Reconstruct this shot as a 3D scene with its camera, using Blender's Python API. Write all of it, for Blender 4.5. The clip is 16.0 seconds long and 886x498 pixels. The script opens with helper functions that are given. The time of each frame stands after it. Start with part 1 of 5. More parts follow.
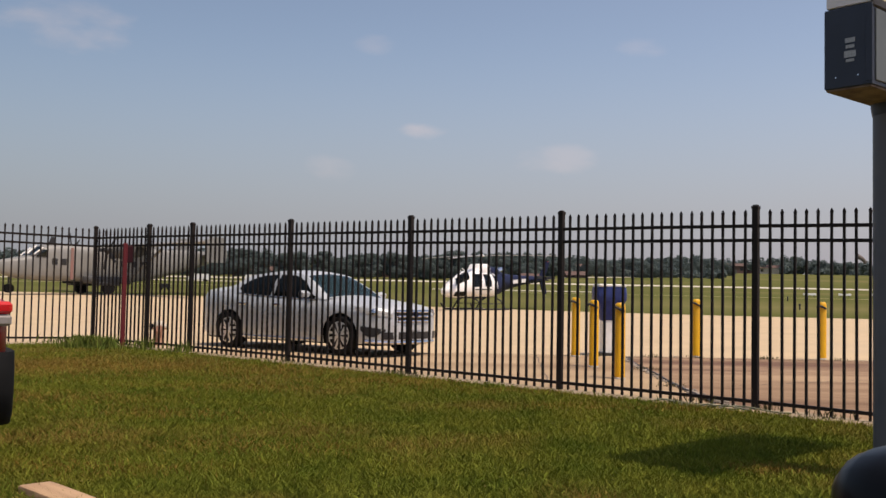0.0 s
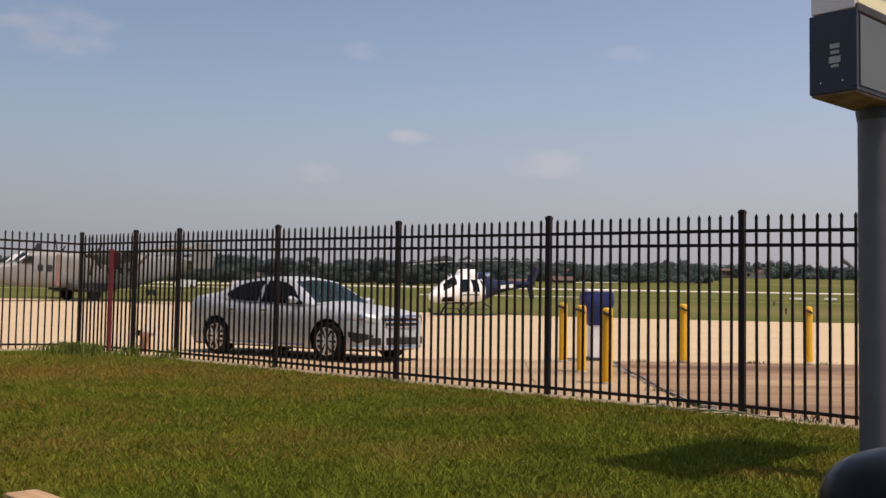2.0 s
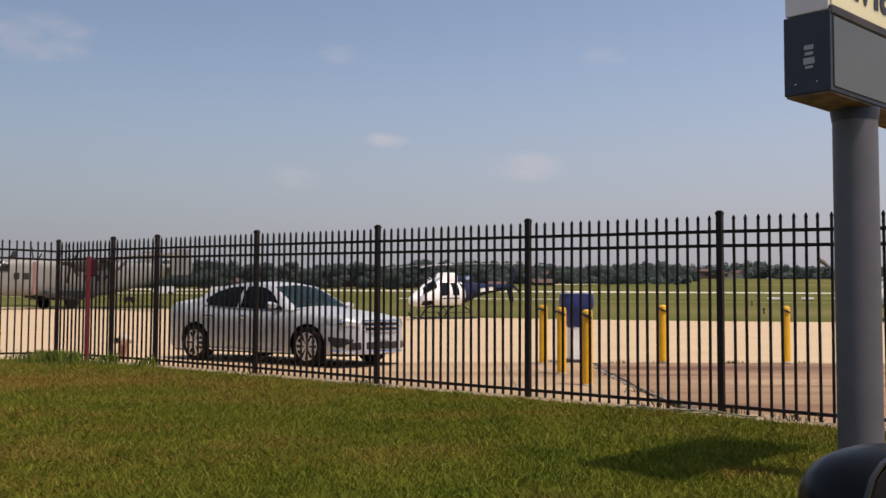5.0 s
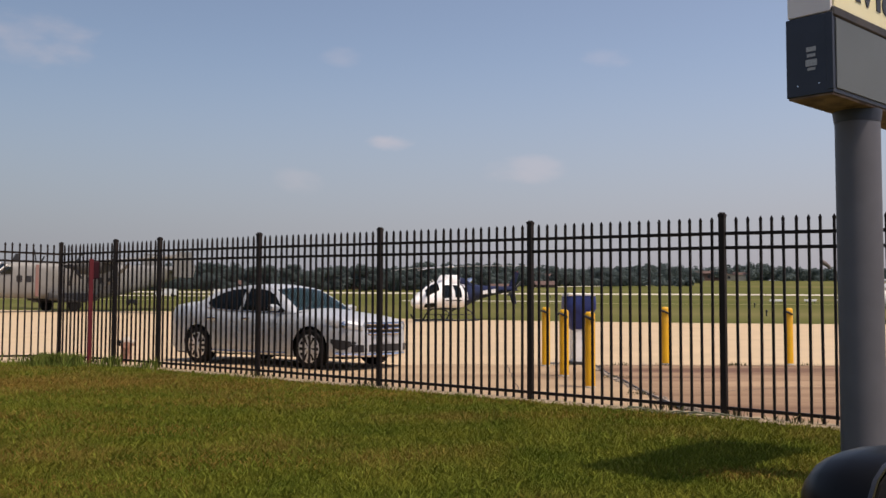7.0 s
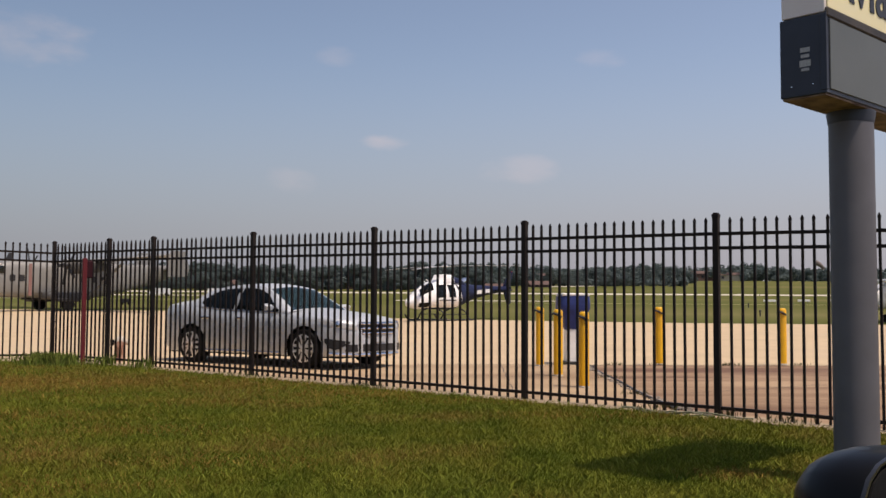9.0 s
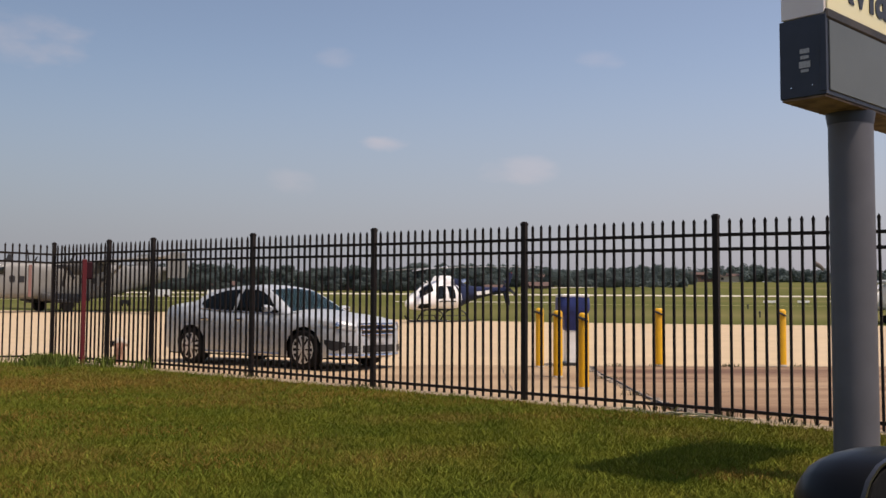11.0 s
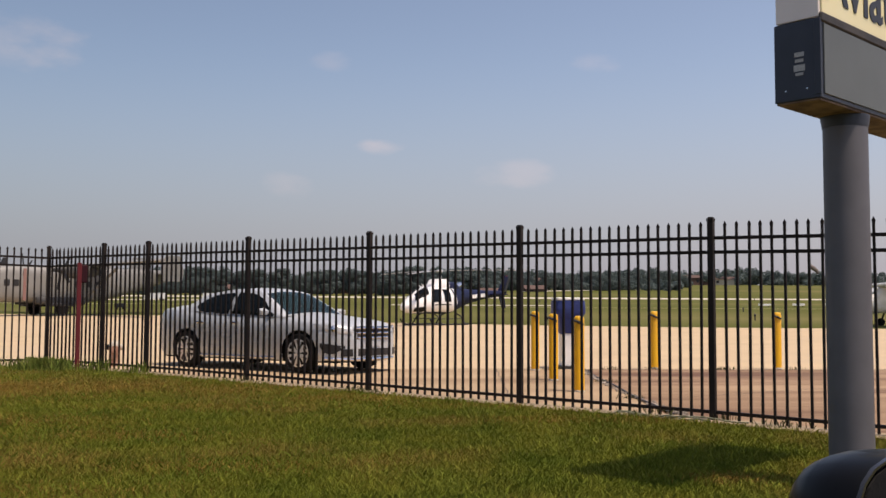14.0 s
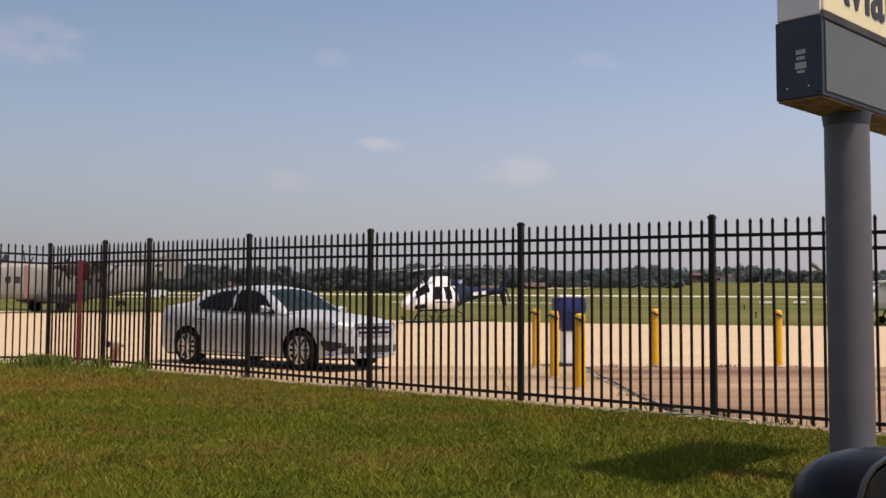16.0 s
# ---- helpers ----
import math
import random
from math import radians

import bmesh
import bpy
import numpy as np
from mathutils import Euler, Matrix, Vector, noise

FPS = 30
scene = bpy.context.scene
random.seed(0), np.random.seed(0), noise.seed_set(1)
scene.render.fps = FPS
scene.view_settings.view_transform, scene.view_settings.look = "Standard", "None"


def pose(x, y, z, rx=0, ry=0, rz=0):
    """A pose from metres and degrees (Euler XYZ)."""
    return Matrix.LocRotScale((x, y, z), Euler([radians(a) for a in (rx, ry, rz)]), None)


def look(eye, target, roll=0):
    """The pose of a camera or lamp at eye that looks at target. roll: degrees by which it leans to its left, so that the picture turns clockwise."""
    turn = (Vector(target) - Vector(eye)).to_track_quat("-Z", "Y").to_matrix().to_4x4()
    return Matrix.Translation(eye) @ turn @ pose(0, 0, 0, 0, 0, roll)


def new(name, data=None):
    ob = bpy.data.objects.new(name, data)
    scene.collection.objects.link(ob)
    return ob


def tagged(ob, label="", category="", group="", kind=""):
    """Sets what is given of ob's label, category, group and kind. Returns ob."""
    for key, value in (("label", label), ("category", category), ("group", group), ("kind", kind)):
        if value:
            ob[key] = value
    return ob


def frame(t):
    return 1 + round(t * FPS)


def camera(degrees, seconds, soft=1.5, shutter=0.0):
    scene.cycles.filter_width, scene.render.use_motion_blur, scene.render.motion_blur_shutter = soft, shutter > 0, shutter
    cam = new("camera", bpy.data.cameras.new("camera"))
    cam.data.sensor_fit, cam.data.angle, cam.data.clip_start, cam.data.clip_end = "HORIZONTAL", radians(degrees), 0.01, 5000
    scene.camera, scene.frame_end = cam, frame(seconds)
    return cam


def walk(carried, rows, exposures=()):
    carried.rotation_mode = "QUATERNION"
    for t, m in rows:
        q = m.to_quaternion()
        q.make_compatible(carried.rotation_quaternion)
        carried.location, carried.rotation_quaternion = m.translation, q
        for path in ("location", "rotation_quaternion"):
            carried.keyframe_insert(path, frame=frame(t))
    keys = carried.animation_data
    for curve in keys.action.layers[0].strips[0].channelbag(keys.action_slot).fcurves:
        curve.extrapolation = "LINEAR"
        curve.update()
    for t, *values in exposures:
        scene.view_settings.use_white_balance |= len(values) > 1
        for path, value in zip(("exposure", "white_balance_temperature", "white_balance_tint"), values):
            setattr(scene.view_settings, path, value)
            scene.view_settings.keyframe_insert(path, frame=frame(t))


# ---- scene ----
cam = camera(48.0, 16.0, soft=1.5)
EYE = (0.0, 0.0, 1.05)
# seconds, yaw, pitch, roll of the hand-held camera, which stays in one spot
TURNS = (
        (0.0, 2.158, 2.662, -1.064),
        (0.5, 1.965, 2.767, -1.070),
        (1.0, 1.756, 2.840, -0.941),
        (1.5, 1.624, 2.946, -0.959),
        (2.0, 1.449, 2.986, -0.911),
        (2.5, 1.548, 2.984, -0.915),
        (3.0, 1.217, 3.084, -0.947),
        (3.5, 1.171, 3.153, -0.732),
        (4.0, 0.529, 3.113, -0.237),
        (6.5, 0.235, 3.373, -0.253),
        (7.0, 0.437, 3.335, -0.199),
        (7.5, 0.277, 3.372, -0.264),
        (8.0, 0.368, 3.416, -0.279),
        (8.5, 0.152, 3.429, -0.203),
        (9.0, 0.103, 3.320, -0.277),
        (11.5, 0.076, 3.418, -0.267),
        (12.0, -0.019, 3.440, -0.346),
        (12.5, -0.003, 3.404, -0.329),
        (13.0, -0.118, 3.468, -0.287),
        (13.5, -0.163, 3.513, -0.274),
        (14.0, -0.169, 3.576, -0.225),
        (14.5, -0.192, 3.509, -0.202),
        (15.0, -0.140, 3.514, -0.261),
        (15.5, -0.289, 3.443, -0.148),
        (16.0, -0.113, 3.423, -0.266),
        )
walk(cam, [(t, pose(*EYE, 90 + p, r, y)) for t, y, p, r in TURNS], exposures=[(0, 0.05, 7470, 17), (3, 0.05, 7400, 18), (7, 0.02, 7310, 18), (9, 0.0, 7320, 18), (12.5, 0.07, 7380, 18), (15.5, 0.13, 7480, 19), (16, 0.13, 7480, 19)])

# ---- world and sun ----
SUN_TO = Vector((1.12, -0.80, 3.4)).normalized()
SUN_EL = math.asin(SUN_TO.z)
SUN_AZ = math.atan2(SUN_TO.x, SUN_TO.y)
# clouds: yaw to the right, height, half width, half height in degrees, strength
CLOUDS = ((-3.7, 9.4, 1.4, 0.5, 0.42), (4.4, 7.9, 3.0, 0.9, 0.22), (-23.5, 14.0, 3.4, 1.5, 0.30), (-8.6, 7.1, 1.6, 0.8, 0.2), (-6.4, 14.2, 1.3, 0.6, 0.14), (9.0, 14.0, 1.4, 0.7, 0.15))


def make_world():
    w = bpy.data.worlds.new("sky")
    scene.world = w
    w.use_nodes = True
    nt = w.node_tree
    nt.nodes.clear()
    N, L = nt.nodes.new, nt.links.new
    out, bg = N("ShaderNodeOutputWorld"), N("ShaderNodeBackground")
    sky = N("ShaderNodeTexSky")
    sky.sky_type = "NISHITA"
    sky.sun_disc = False
    sky.sun_elevation, sky.sun_rotation = SUN_EL, SUN_AZ
    sky.air_density, sky.dust_density, sky.ozone_density, sky.altitude = 1.0, 1.6, 2.0, 150
    bg.inputs["Strength"].default_value = 0.135
    tc = N("ShaderNodeTexCoord")
    nz = N("ShaderNodeTexNoise")
    nz.inputs["Scale"].default_value, nz.inputs["Detail"].default_value = 22.0, 6.0
    mp = N("ShaderNodeMapping")
    mp.inputs["Scale"].default_value = (1, 1, 2.4)
    L(tc.outputs["Generated"], mp.inputs["Vector"])
    L(mp.outputs["Vector"], nz.inputs["Vector"])
    total = None
    for yaw, el, hw, hh, k in CLOUDS:
        a, e = radians(yaw), radians(el)
        d = Vector((math.sin(a) * math.cos(e), math.cos(a) * math.cos(e), math.sin(e)))
        right = Vector((math.cos(a), -math.sin(a), 0))
        up = right.cross(d)
        parts = []
        for axis, half in ((right, hw), (up, hh)):
            dot = N("ShaderNodeVectorMath")
            dot.operation = "DOT_PRODUCT"
            dot.inputs[1].default_value = axis / radians(half)
            L(tc.outputs["Generated"], dot.inputs[0])
            off = N("ShaderNodeMath")
            off.operation = "SUBTRACT"
            off.inputs[1].default_value = d.dot(axis) / radians(half)
            L(dot.outputs["Value"], off.inputs[0])
            sq = N("ShaderNodeMath")
            sq.operation = "MULTIPLY"
            L(off.outputs[0], sq.inputs[0]), L(off.outputs[0], sq.inputs[1])
            parts.append(sq)
        s = N("ShaderNodeMath")
        s.operation = "ADD"
        L(parts[0].outputs[0], s.inputs[0]), L(parts[1].outputs[0], s.inputs[1])
        n2 = N("ShaderNodeMath")
        n2.operation = "MULTIPLY_ADD"
        n2.inputs[1].default_value = -3.2
        n2.inputs[2].default_value = 2.2
        L(nz.outputs["Fac"], n2.inputs[0])
        ad = N("ShaderNodeMath")
        ad.operation = "ADD"
        L(s.outputs[0], ad.inputs[0]), L(n2.outputs[0], ad.inputs[1])
        mr = N("ShaderNodeMapRange")
        mr.interpolation_type = "SMOOTHSTEP"
        mr.inputs["From Min"].default_value, mr.inputs["From Max"].default_value = 0.0, 1.8
        mr.inputs["To Min"].default_value, mr.inputs["To Max"].default_value = k, 0.0
        L(ad.outputs[0], mr.inputs["Value"])
        if total is None:
            total = mr.outputs["Result"]
        else:
            mx = N("ShaderNodeMath")
            mx.operation = "MAXIMUM"
            L(total, mx.inputs[0]), L(mr.outputs["Result"], mx.inputs[1])
            total = mx.outputs[0]
    mix = N("ShaderNodeMix")
    mix.data_type = "RGBA"
    mix.inputs["B"].default_value = (5.0, 4.7, 5.1, 1)
    L(total, mix.inputs["Factor"])
    # summer haze low over the horizon
    sep, hz, hmix = N("ShaderNodeSeparateXYZ"), N("ShaderNodeMapRange"), N("ShaderNodeMix")
    L(tc.outputs["Generated"], sep.inputs[0])
    hz.interpolation_type = "SMOOTHSTEP"
    hz.inputs["From Min"].default_value, hz.inputs["From Max"].default_value = -0.02, 0.26
    hz.inputs["To Min"].default_value, hz.inputs["To Max"].default_value = 0.95, 0.0
    L(sep.outputs["Z"], hz.inputs["Value"])
    hmix.data_type = "RGBA"
    hmix.inputs["B"].default_value = (2.28, 2.52, 3.2, 1)
    L(hz.outputs["Result"], hmix.inputs["Factor"])
    L(sky.outputs["Color"], hmix.inputs["A"])
    L(hmix.outputs["Result"], mix.inputs["A"])
    # the haze glows a little more on the sun's side
    side, tint = N("ShaderNodeMapRange"), N("ShaderNodeMix")
    side.inputs["From Min"].default_value, side.inputs["From Max"].default_value = -1.0, 1.0
    L(sep.outputs["X"], side.inputs["Value"])
    tint.data_type = "RGBA"
    tint.inputs["A"].default_value, tint.inputs["B"].default_value = (0.66, 0.72, 0.72, 1), (1.30, 1.22, 1.20, 1)
    L(side.outputs["Result"], tint.inputs["Factor"])
    mul = N("ShaderNodeMix")
    mul.data_type, mul.blend_type = "RGBA", "MULTIPLY"
    mul.inputs["Factor"].default_value = 1.0
    L(mix.outputs["Result"], mul.inputs["A"]), L(tint.outputs["Result"], mul.inputs["B"])
    L(mul.outputs["Result"], bg.inputs["Color"])
    L(bg.outputs[0], out.inputs[0])


make_world()
sun = new("sun", bpy.data.lights.new("sun", "SUN"))
sun.data.energy, sun.data.angle, sun.data.color = 3.6, radians(0.6), (1.0, 0.95, 0.86)
sun.matrix_world = look(SUN_TO * 50, (0, 0, 0))

# ---- materials ----
def material(name, color, rough=0.6, metal=0.0, color2=None, scale=8.0, detail=6.0, bump=0.0, bump_scale=60.0, coat=0.0, spots=None, spot_scale=1.0, stretch=None, vary=0.0, spec=0.5):
    """A surface of two tones at two scales, with fine relief."""
    m = bpy.data.materials.new(name)
    m.use_nodes = True
    nt = m.node_tree
    N, L = nt.nodes.new, nt.links.new
    b = nt.nodes["Principled BSDF"]
    b.inputs["Roughness"].default_value = rough
    b.inputs["Metallic"].default_value = metal
    b.inputs["Specular IOR Level"].default_value = spec
    if coat:
        b.inputs["Coat Weight"].default_value = coat
        b.inputs["Coat Roughness"].default_value = 0.05
    tc = N("ShaderNodeTexCoord")
    src = tc.outputs["Object"]
    if stretch:
        mp = N("ShaderNodeMapping")
        mp.inputs["Scale"].default_value = stretch
        L(src, mp.inputs["Vector"])
        src = mp.outputs["Vector"]
    col = None
    c2 = color2 or tuple(c * 0.86 for c in color)
    nz = N("ShaderNodeTexNoise")
    nz.inputs["Scale"].default_value, nz.inputs["Detail"].default_value = scale, detail
    L(src, nz.inputs["Vector"])
    ramp = N("ShaderNodeMapRange")
    ramp.inputs["From Min"].default_value, ramp.inputs["From Max"].default_value = 0.35, 0.68
    L(nz.outputs["Fac"], ramp.inputs["Value"])
    mix = N("ShaderNodeMix")
    mix.data_type = "RGBA"
    mix.inputs["A"].default_value, mix.inputs["B"].default_value = (*color, 1), (*c2, 1)
    L(ramp.outputs["Result"], mix.inputs["Factor"])
    col = mix.outputs["Result"]
    if spots:
        n2 = N("ShaderNodeTexNoise")
        n2.inputs["Scale"].default_value, n2.inputs["Detail"].default_value = spot_scale, 5.0
        L(src, n2.inputs["Vector"])
        r2 = N("ShaderNodeMapRange")
        r2.interpolation_type = "SMOOTHSTEP"
        r2.inputs["From Min"].default_value, r2.inputs["From Max"].default_value = 0.48, 0.68
        L(n2.outputs["Fac"], r2.inputs["Value"])
        m2 = N("ShaderNodeMix")
        m2.data_type = "RGBA"
        m2.inputs["B"].default_value = (*spots, 1)
        L(r2.outputs["Result"], m2.inputs["Factor"])
        L(col, m2.inputs["A"])
        col = m2.outputs["Result"]
    if vary:
        oi, hsv, mr = N("ShaderNodeNewGeometry"), N("ShaderNodeHueSaturation"), N("ShaderNodeMapRange")
        mr.inputs["To Min"].default_value, mr.inputs["To Max"].default_value = 1 - vary, 1 + vary
        L(oi.outputs["Random Per Island"], mr.inputs["Value"])
        L(mr.outputs["Result"], hsv.inputs["Value"])
        L(col, hsv.inputs["Color"])
        col = hsv.outputs["Color"]
    L(col, b.inputs["Base Color"])
    if bump:
        n3, bp = N("ShaderNodeTexNoise"), N("ShaderNodeBump")
        n3.inputs["Scale"].default_value, n3.inputs["Detail"].default_value = bump_scale, 4.0
        L(src, n3.inputs["Vector"])
        bp.inputs["Strength"].default_value, bp.inputs["Distance"].default_value = bump, 0.02
        L(n3.outputs["Fac"], bp.inputs["Height"])
        L(bp.outputs["Normal"], b.inputs["Normal"])
    return m


def leaf_material(name, color, color2):
    """Matt foliage that lets some of the light through."""
    m = material(name, color, 0.95, color2=color2, scale=0.25, vary=0.10, spec=0.02)
    nt = m.node_tree
    N, L = nt.nodes.new, nt.links.new
    b, out = nt.nodes["Principled BSDF"], nt.nodes["Material Output"]
    tr, mx = N("ShaderNodeBsdfTranslucent"), N("ShaderNodeMixShader")
    L(b.inputs["Base Color"].links[0].from_socket, tr.inputs["Color"])
    mx.inputs["Fac"].default_value = 0.35
    L(b.outputs[0], mx.inputs[1]), L(tr.outputs[0], mx.inputs[2]), L(mx.outputs[0], out.inputs["Surface"])
    return m


def plain(name, color, rough=0.6, metal=0.0, **more):
    return material(name, color, rough, metal, **more)


GRASS = material("grass_ground", (0.095, 0.085, 0.024), 0.95, color2=(0.07, 0.075, 0.018), scale=3.5, spots=(0.19, 0.145, 0.05), spot_scale=0.55, bump=0.6, bump_scale=35, spec=0.05)
BLADE = material("grass_blades", (0.172, 0.174, 0.022), 0.8, color2=(0.100, 0.134, 0.015), scale=1.4, spots=(0.24, 0.165, 0.04), spot_scale=0.45, vary=0.14, spec=0.08)
FIELD = material("airfield_grass", (0.112, 0.112, 0.034), 0.95, color2=(0.088, 0.098, 0.027), scale=0.05, spots=(0.165, 0.145, 0.06), spot_scale=0.02, stretch=(0.3, 1, 1), spec=0.03)
CONCRETE = material("concrete", (0.55, 0.41, 0.25), 0.9, color2=(0.47, 0.35, 0.215), scale=0.6, spots=(0.51, 0.385, 0.245), spot_scale=0.15, bump=0.15, bump_scale=40)
CONCRETE_OLD = material("stained_concrete", (0.39, 0.262, 0.155), 0.92, color2=(0.175, 0.096, 0.050), scale=1.1, spots=(0.125, 0.058, 0.032), spot_scale=0.75, bump=0.3, bump_scale=30, stretch=(0.16, 1.1, 1))
CONCRETE_WORN = material("worn_concrete", (0.44, 0.315, 0.19), 0.92, color2=(0.33, 0.225, 0.132), scale=0.9, spots=(0.27, 0.178, 0.102), spot_scale=0.5, bump=0.25, bump_scale=30, stretch=(0.3, 1, 1))
ASPHALT = material("asphalt", (0.055, 0.053, 0.05), 0.95, color2=(0.04, 0.04, 0.04), scale=20, bump=0.3)
JOINT = material("joint_sealant", (0.10, 0.085, 0.07), 0.95, bump=0.4)
WEED = material("weeds", (0.115, 0.165, 0.026), 0.8, color2=(0.155, 0.165, 0.036), scale=9, vary=0.4, spec=0.2)
GRAVEL = material("gravel_strip", (0.42, 0.32, 0.21), 0.95, color2=(0.26, 0.20, 0.13), scale=14, bump=0.5)
FENCE = material("black_fence_paint", (0.017, 0.0125, 0.0105), 0.55, color2=(0.022, 0.015, 0.012), scale=20, bump=0.05, spec=0.2)
YELLOW = material("yellow_paint", (0.86, 0.46, 0.012), 0.5, color2=(0.78, 0.40, 0.012), scale=5, bump=0.06, spots=(0.70, 0.36, 0.02), spot_scale=3)
BLACK = material("black_rubber", (0.010, 0.010, 0.010), 0.8, bump=0.1, spec=0.15)
DARK = material("black_plastic", (0.02, 0.02, 0.022), 0.45)
WHITE = material("white_paint", (0.86, 0.85, 0.83), 0.4, color2=(0.74, 0.73, 0.70), scale=4, bump=0.03)
BLUE = material("blue_cover", (0.022, 0.045, 0.21), 0.55, color2=(0.014, 0.028, 0.13), scale=6, bump=0.5, bump_scale=9)
RED_POST = material("red_paint", (0.135, 0.004, 0.009), 0.65, color2=(0.11, 0.003, 0.007), scale=6)
STEEL_POLE = material("grey_pole_paint", (0.118, 0.114, 0.124), 0.55, color2=(0.10, 0.096, 0.104), scale=3, bump=0.04)
SIGN_DARK = material("slate_sheet_metal", (0.035, 0.042, 0.062), 0.5, color2=(0.028, 0.034, 0.05), scale=3, bump=0.03)
SIGN_GREY = material("grey_green_panel", (0.112, 0.122, 0.115), 0.5, color2=(0.098, 0.107, 0.10), scale=2, bump=0.03)
SIGN_FACE = material("cream_sign_face", (0.86, 0.74, 0.38), 0.35, color2=(0.87, 0.77, 0.44), scale=1.5)
SIGN_END = material("pale_sign_metal", (0.86, 0.78, 0.73), 0.5, color2=(0.82, 0.74, 0.69), scale=2, bump=0.03)
RUST = material("rusty_underside", (0.26, 0.17, 0.11), 0.85, color2=(0.11, 0.065, 0.045), scale=6, bump=0.2)
LETTER = plain("dark_lettering", (0.02, 0.02, 0.025), 0.5)
STICKER = material("worn_stickers", (0.50, 0.50, 0.48), 0.6, color2=(0.30, 0.30, 0.30), scale=70)
SILVER = material("silver_car_paint", (0.54, 0.565, 0.585), 0.44, 0.36, color2=(0.51, 0.535, 0.555), scale=2, coat=0.15)
CHROME = plain("chrome", (0.75, 0.75, 0.76), 0.12, 1.0)
ALLOY = plain("alloy_rim", (0.92, 0.91, 0.90), 0.25, 0.55, coat=0.8)
CAR_GLASS = plain("dark_car_glass", (0.008, 0.011, 0.011), 0.04, spec=0.45)
SCREEN_GLASS = plain("tinted_windscreen", (0.028, 0.062, 0.060), 0.04, spec=0.6)
LAMP_CLEAR = plain("clear_lamp_lens", (0.80, 0.80, 0.80), 0.15, 0.1, coat=1.0)
LAMP_RED = plain("red_lamp_lens", (0.62, 0.006, 0.008), 0.2, coat=0.4)
RED_CAR = material("red_car_paint", (0.22, 0.006, 0.008), 0.3, color2=(0.18, 0.005, 0.007), scale=2, coat=0.3)
HELI_BLUE = material("navy_aircraft_paint", (0.007, 0.010, 0.045), 0.45, color2=(0.006, 0.008, 0.036), scale=3, spec=0.3)
HELI_WHITE = material("white_aircraft_paint", (0.87, 0.86, 0.85), 0.35, color2=(0.83, 0.82, 0.81), scale=2, coat=0.4)
PLANE_GREY = material("grey_aircraft_paint", (0.24, 0.236, 0.222), 0.5, color2=(0.195, 0.192, 0.18), scale=0.8, bump=0.02)
# distance haze is put into this leaf colour as a pale blue-grey
HAZY_LEAF = leaf_material("hazy_far_leaves", (0.125, 0.158, 0.152), (0.104, 0.134, 0.130))
BARK = material("bark", (0.07, 0.05, 0.035), 0.95, bump=0.5)
BRICK_FAR = material("far_brick", (0.115, 0.07, 0.058), 0.9, color2=(0.095, 0.058, 0.05), scale=0.6)
PALE_FAR = material("far_pale_paint", (0.55, 0.50, 0.42), 0.8)
TIMBER = material("weathered_kerb_timber", (0.48, 0.31, 0.18), 0.9, color2=(0.34, 0.21, 0.12), scale=5, bump=0.4, stretch=(0.3, 2, 2))
HYDRANT = material("faded_red_paint", (0.40, 0.19, 0.13), 0.7, color2=(0.50, 0.34, 0.25), scale=9)
BLADE_PAINT = material("rotor_blade_paint", (0.38, 0.38, 0.39), 0.3)
SOCK = material("faded_cloth", (0.20, 0.165, 0.15), 0.9, color2=(0.10, 0.08, 0.075), scale=1.5)


# ---- mesh helpers ----
def mesh_of(bm, name, mat, smooth=None):
    me = bpy.data.meshes.new(name)
    bmesh.ops.recalc_face_normals(bm, faces=bm.faces)
    bm.to_mesh(me)
    bm.free()
    for mm in (mat if isinstance(mat, (list, tuple)) else [mat]):
        me.materials.append(mm)
    if smooth:
        for p in me.polygons:
            p.use_smooth = True
        me.set_sharp_from_angle(angle=radians(smooth))
    return me


def thing(name, label, category, m=None, group="", kind="", bm=None, mat=None, smooth=None):
    ob = new(name, mesh_of(bm, name, mat, smooth) if bm else None)
    if m is not None:
        ob.matrix_basis = m
    return tagged(ob, label, category, group, kind)


def part(name, bm, mat, parent, label="", m=None, smooth=None):
    ob = new(name, mesh_of(bm, name, mat, smooth))
    ob.parent = parent
    if m is not None:
        ob.matrix_basis = m
    if label:
        ob["label"] = label
    return ob


def box(x0, x1, y0, y1, z0, z1, bevel=0.0, bm=None, seg=1):
    own = bm is None
    b2 = bmesh.new()
    bmesh.ops.create_cube(b2, size=1)
    for v in b2.verts:
        v.co = ((x0 + x1) / 2 + v.co.x * (x1 - x0), (y0 + y1) / 2 + v.co.y * (y1 - y0), (z0 + z1) / 2 + v.co.z * (z1 - z0))
    if bevel:
        bmesh.ops.bevel(b2, geom=b2.edges[:], offset=bevel, segments=seg, affect="EDGES", profile=0.6)
    if own:
        return b2
    return merge(bm, b2)


def merge(bm, other, m=None):
    """Adds the mesh other to bm."""
    if m is not None:
        bmesh.ops.transform(other, matrix=m, verts=other.verts)
    tmp = bpy.data.meshes.new("tmp")
    other.to_mesh(tmp)
    other.free()
    bm.from_mesh(tmp)
    bpy.data.meshes.remove(tmp)
    return bm


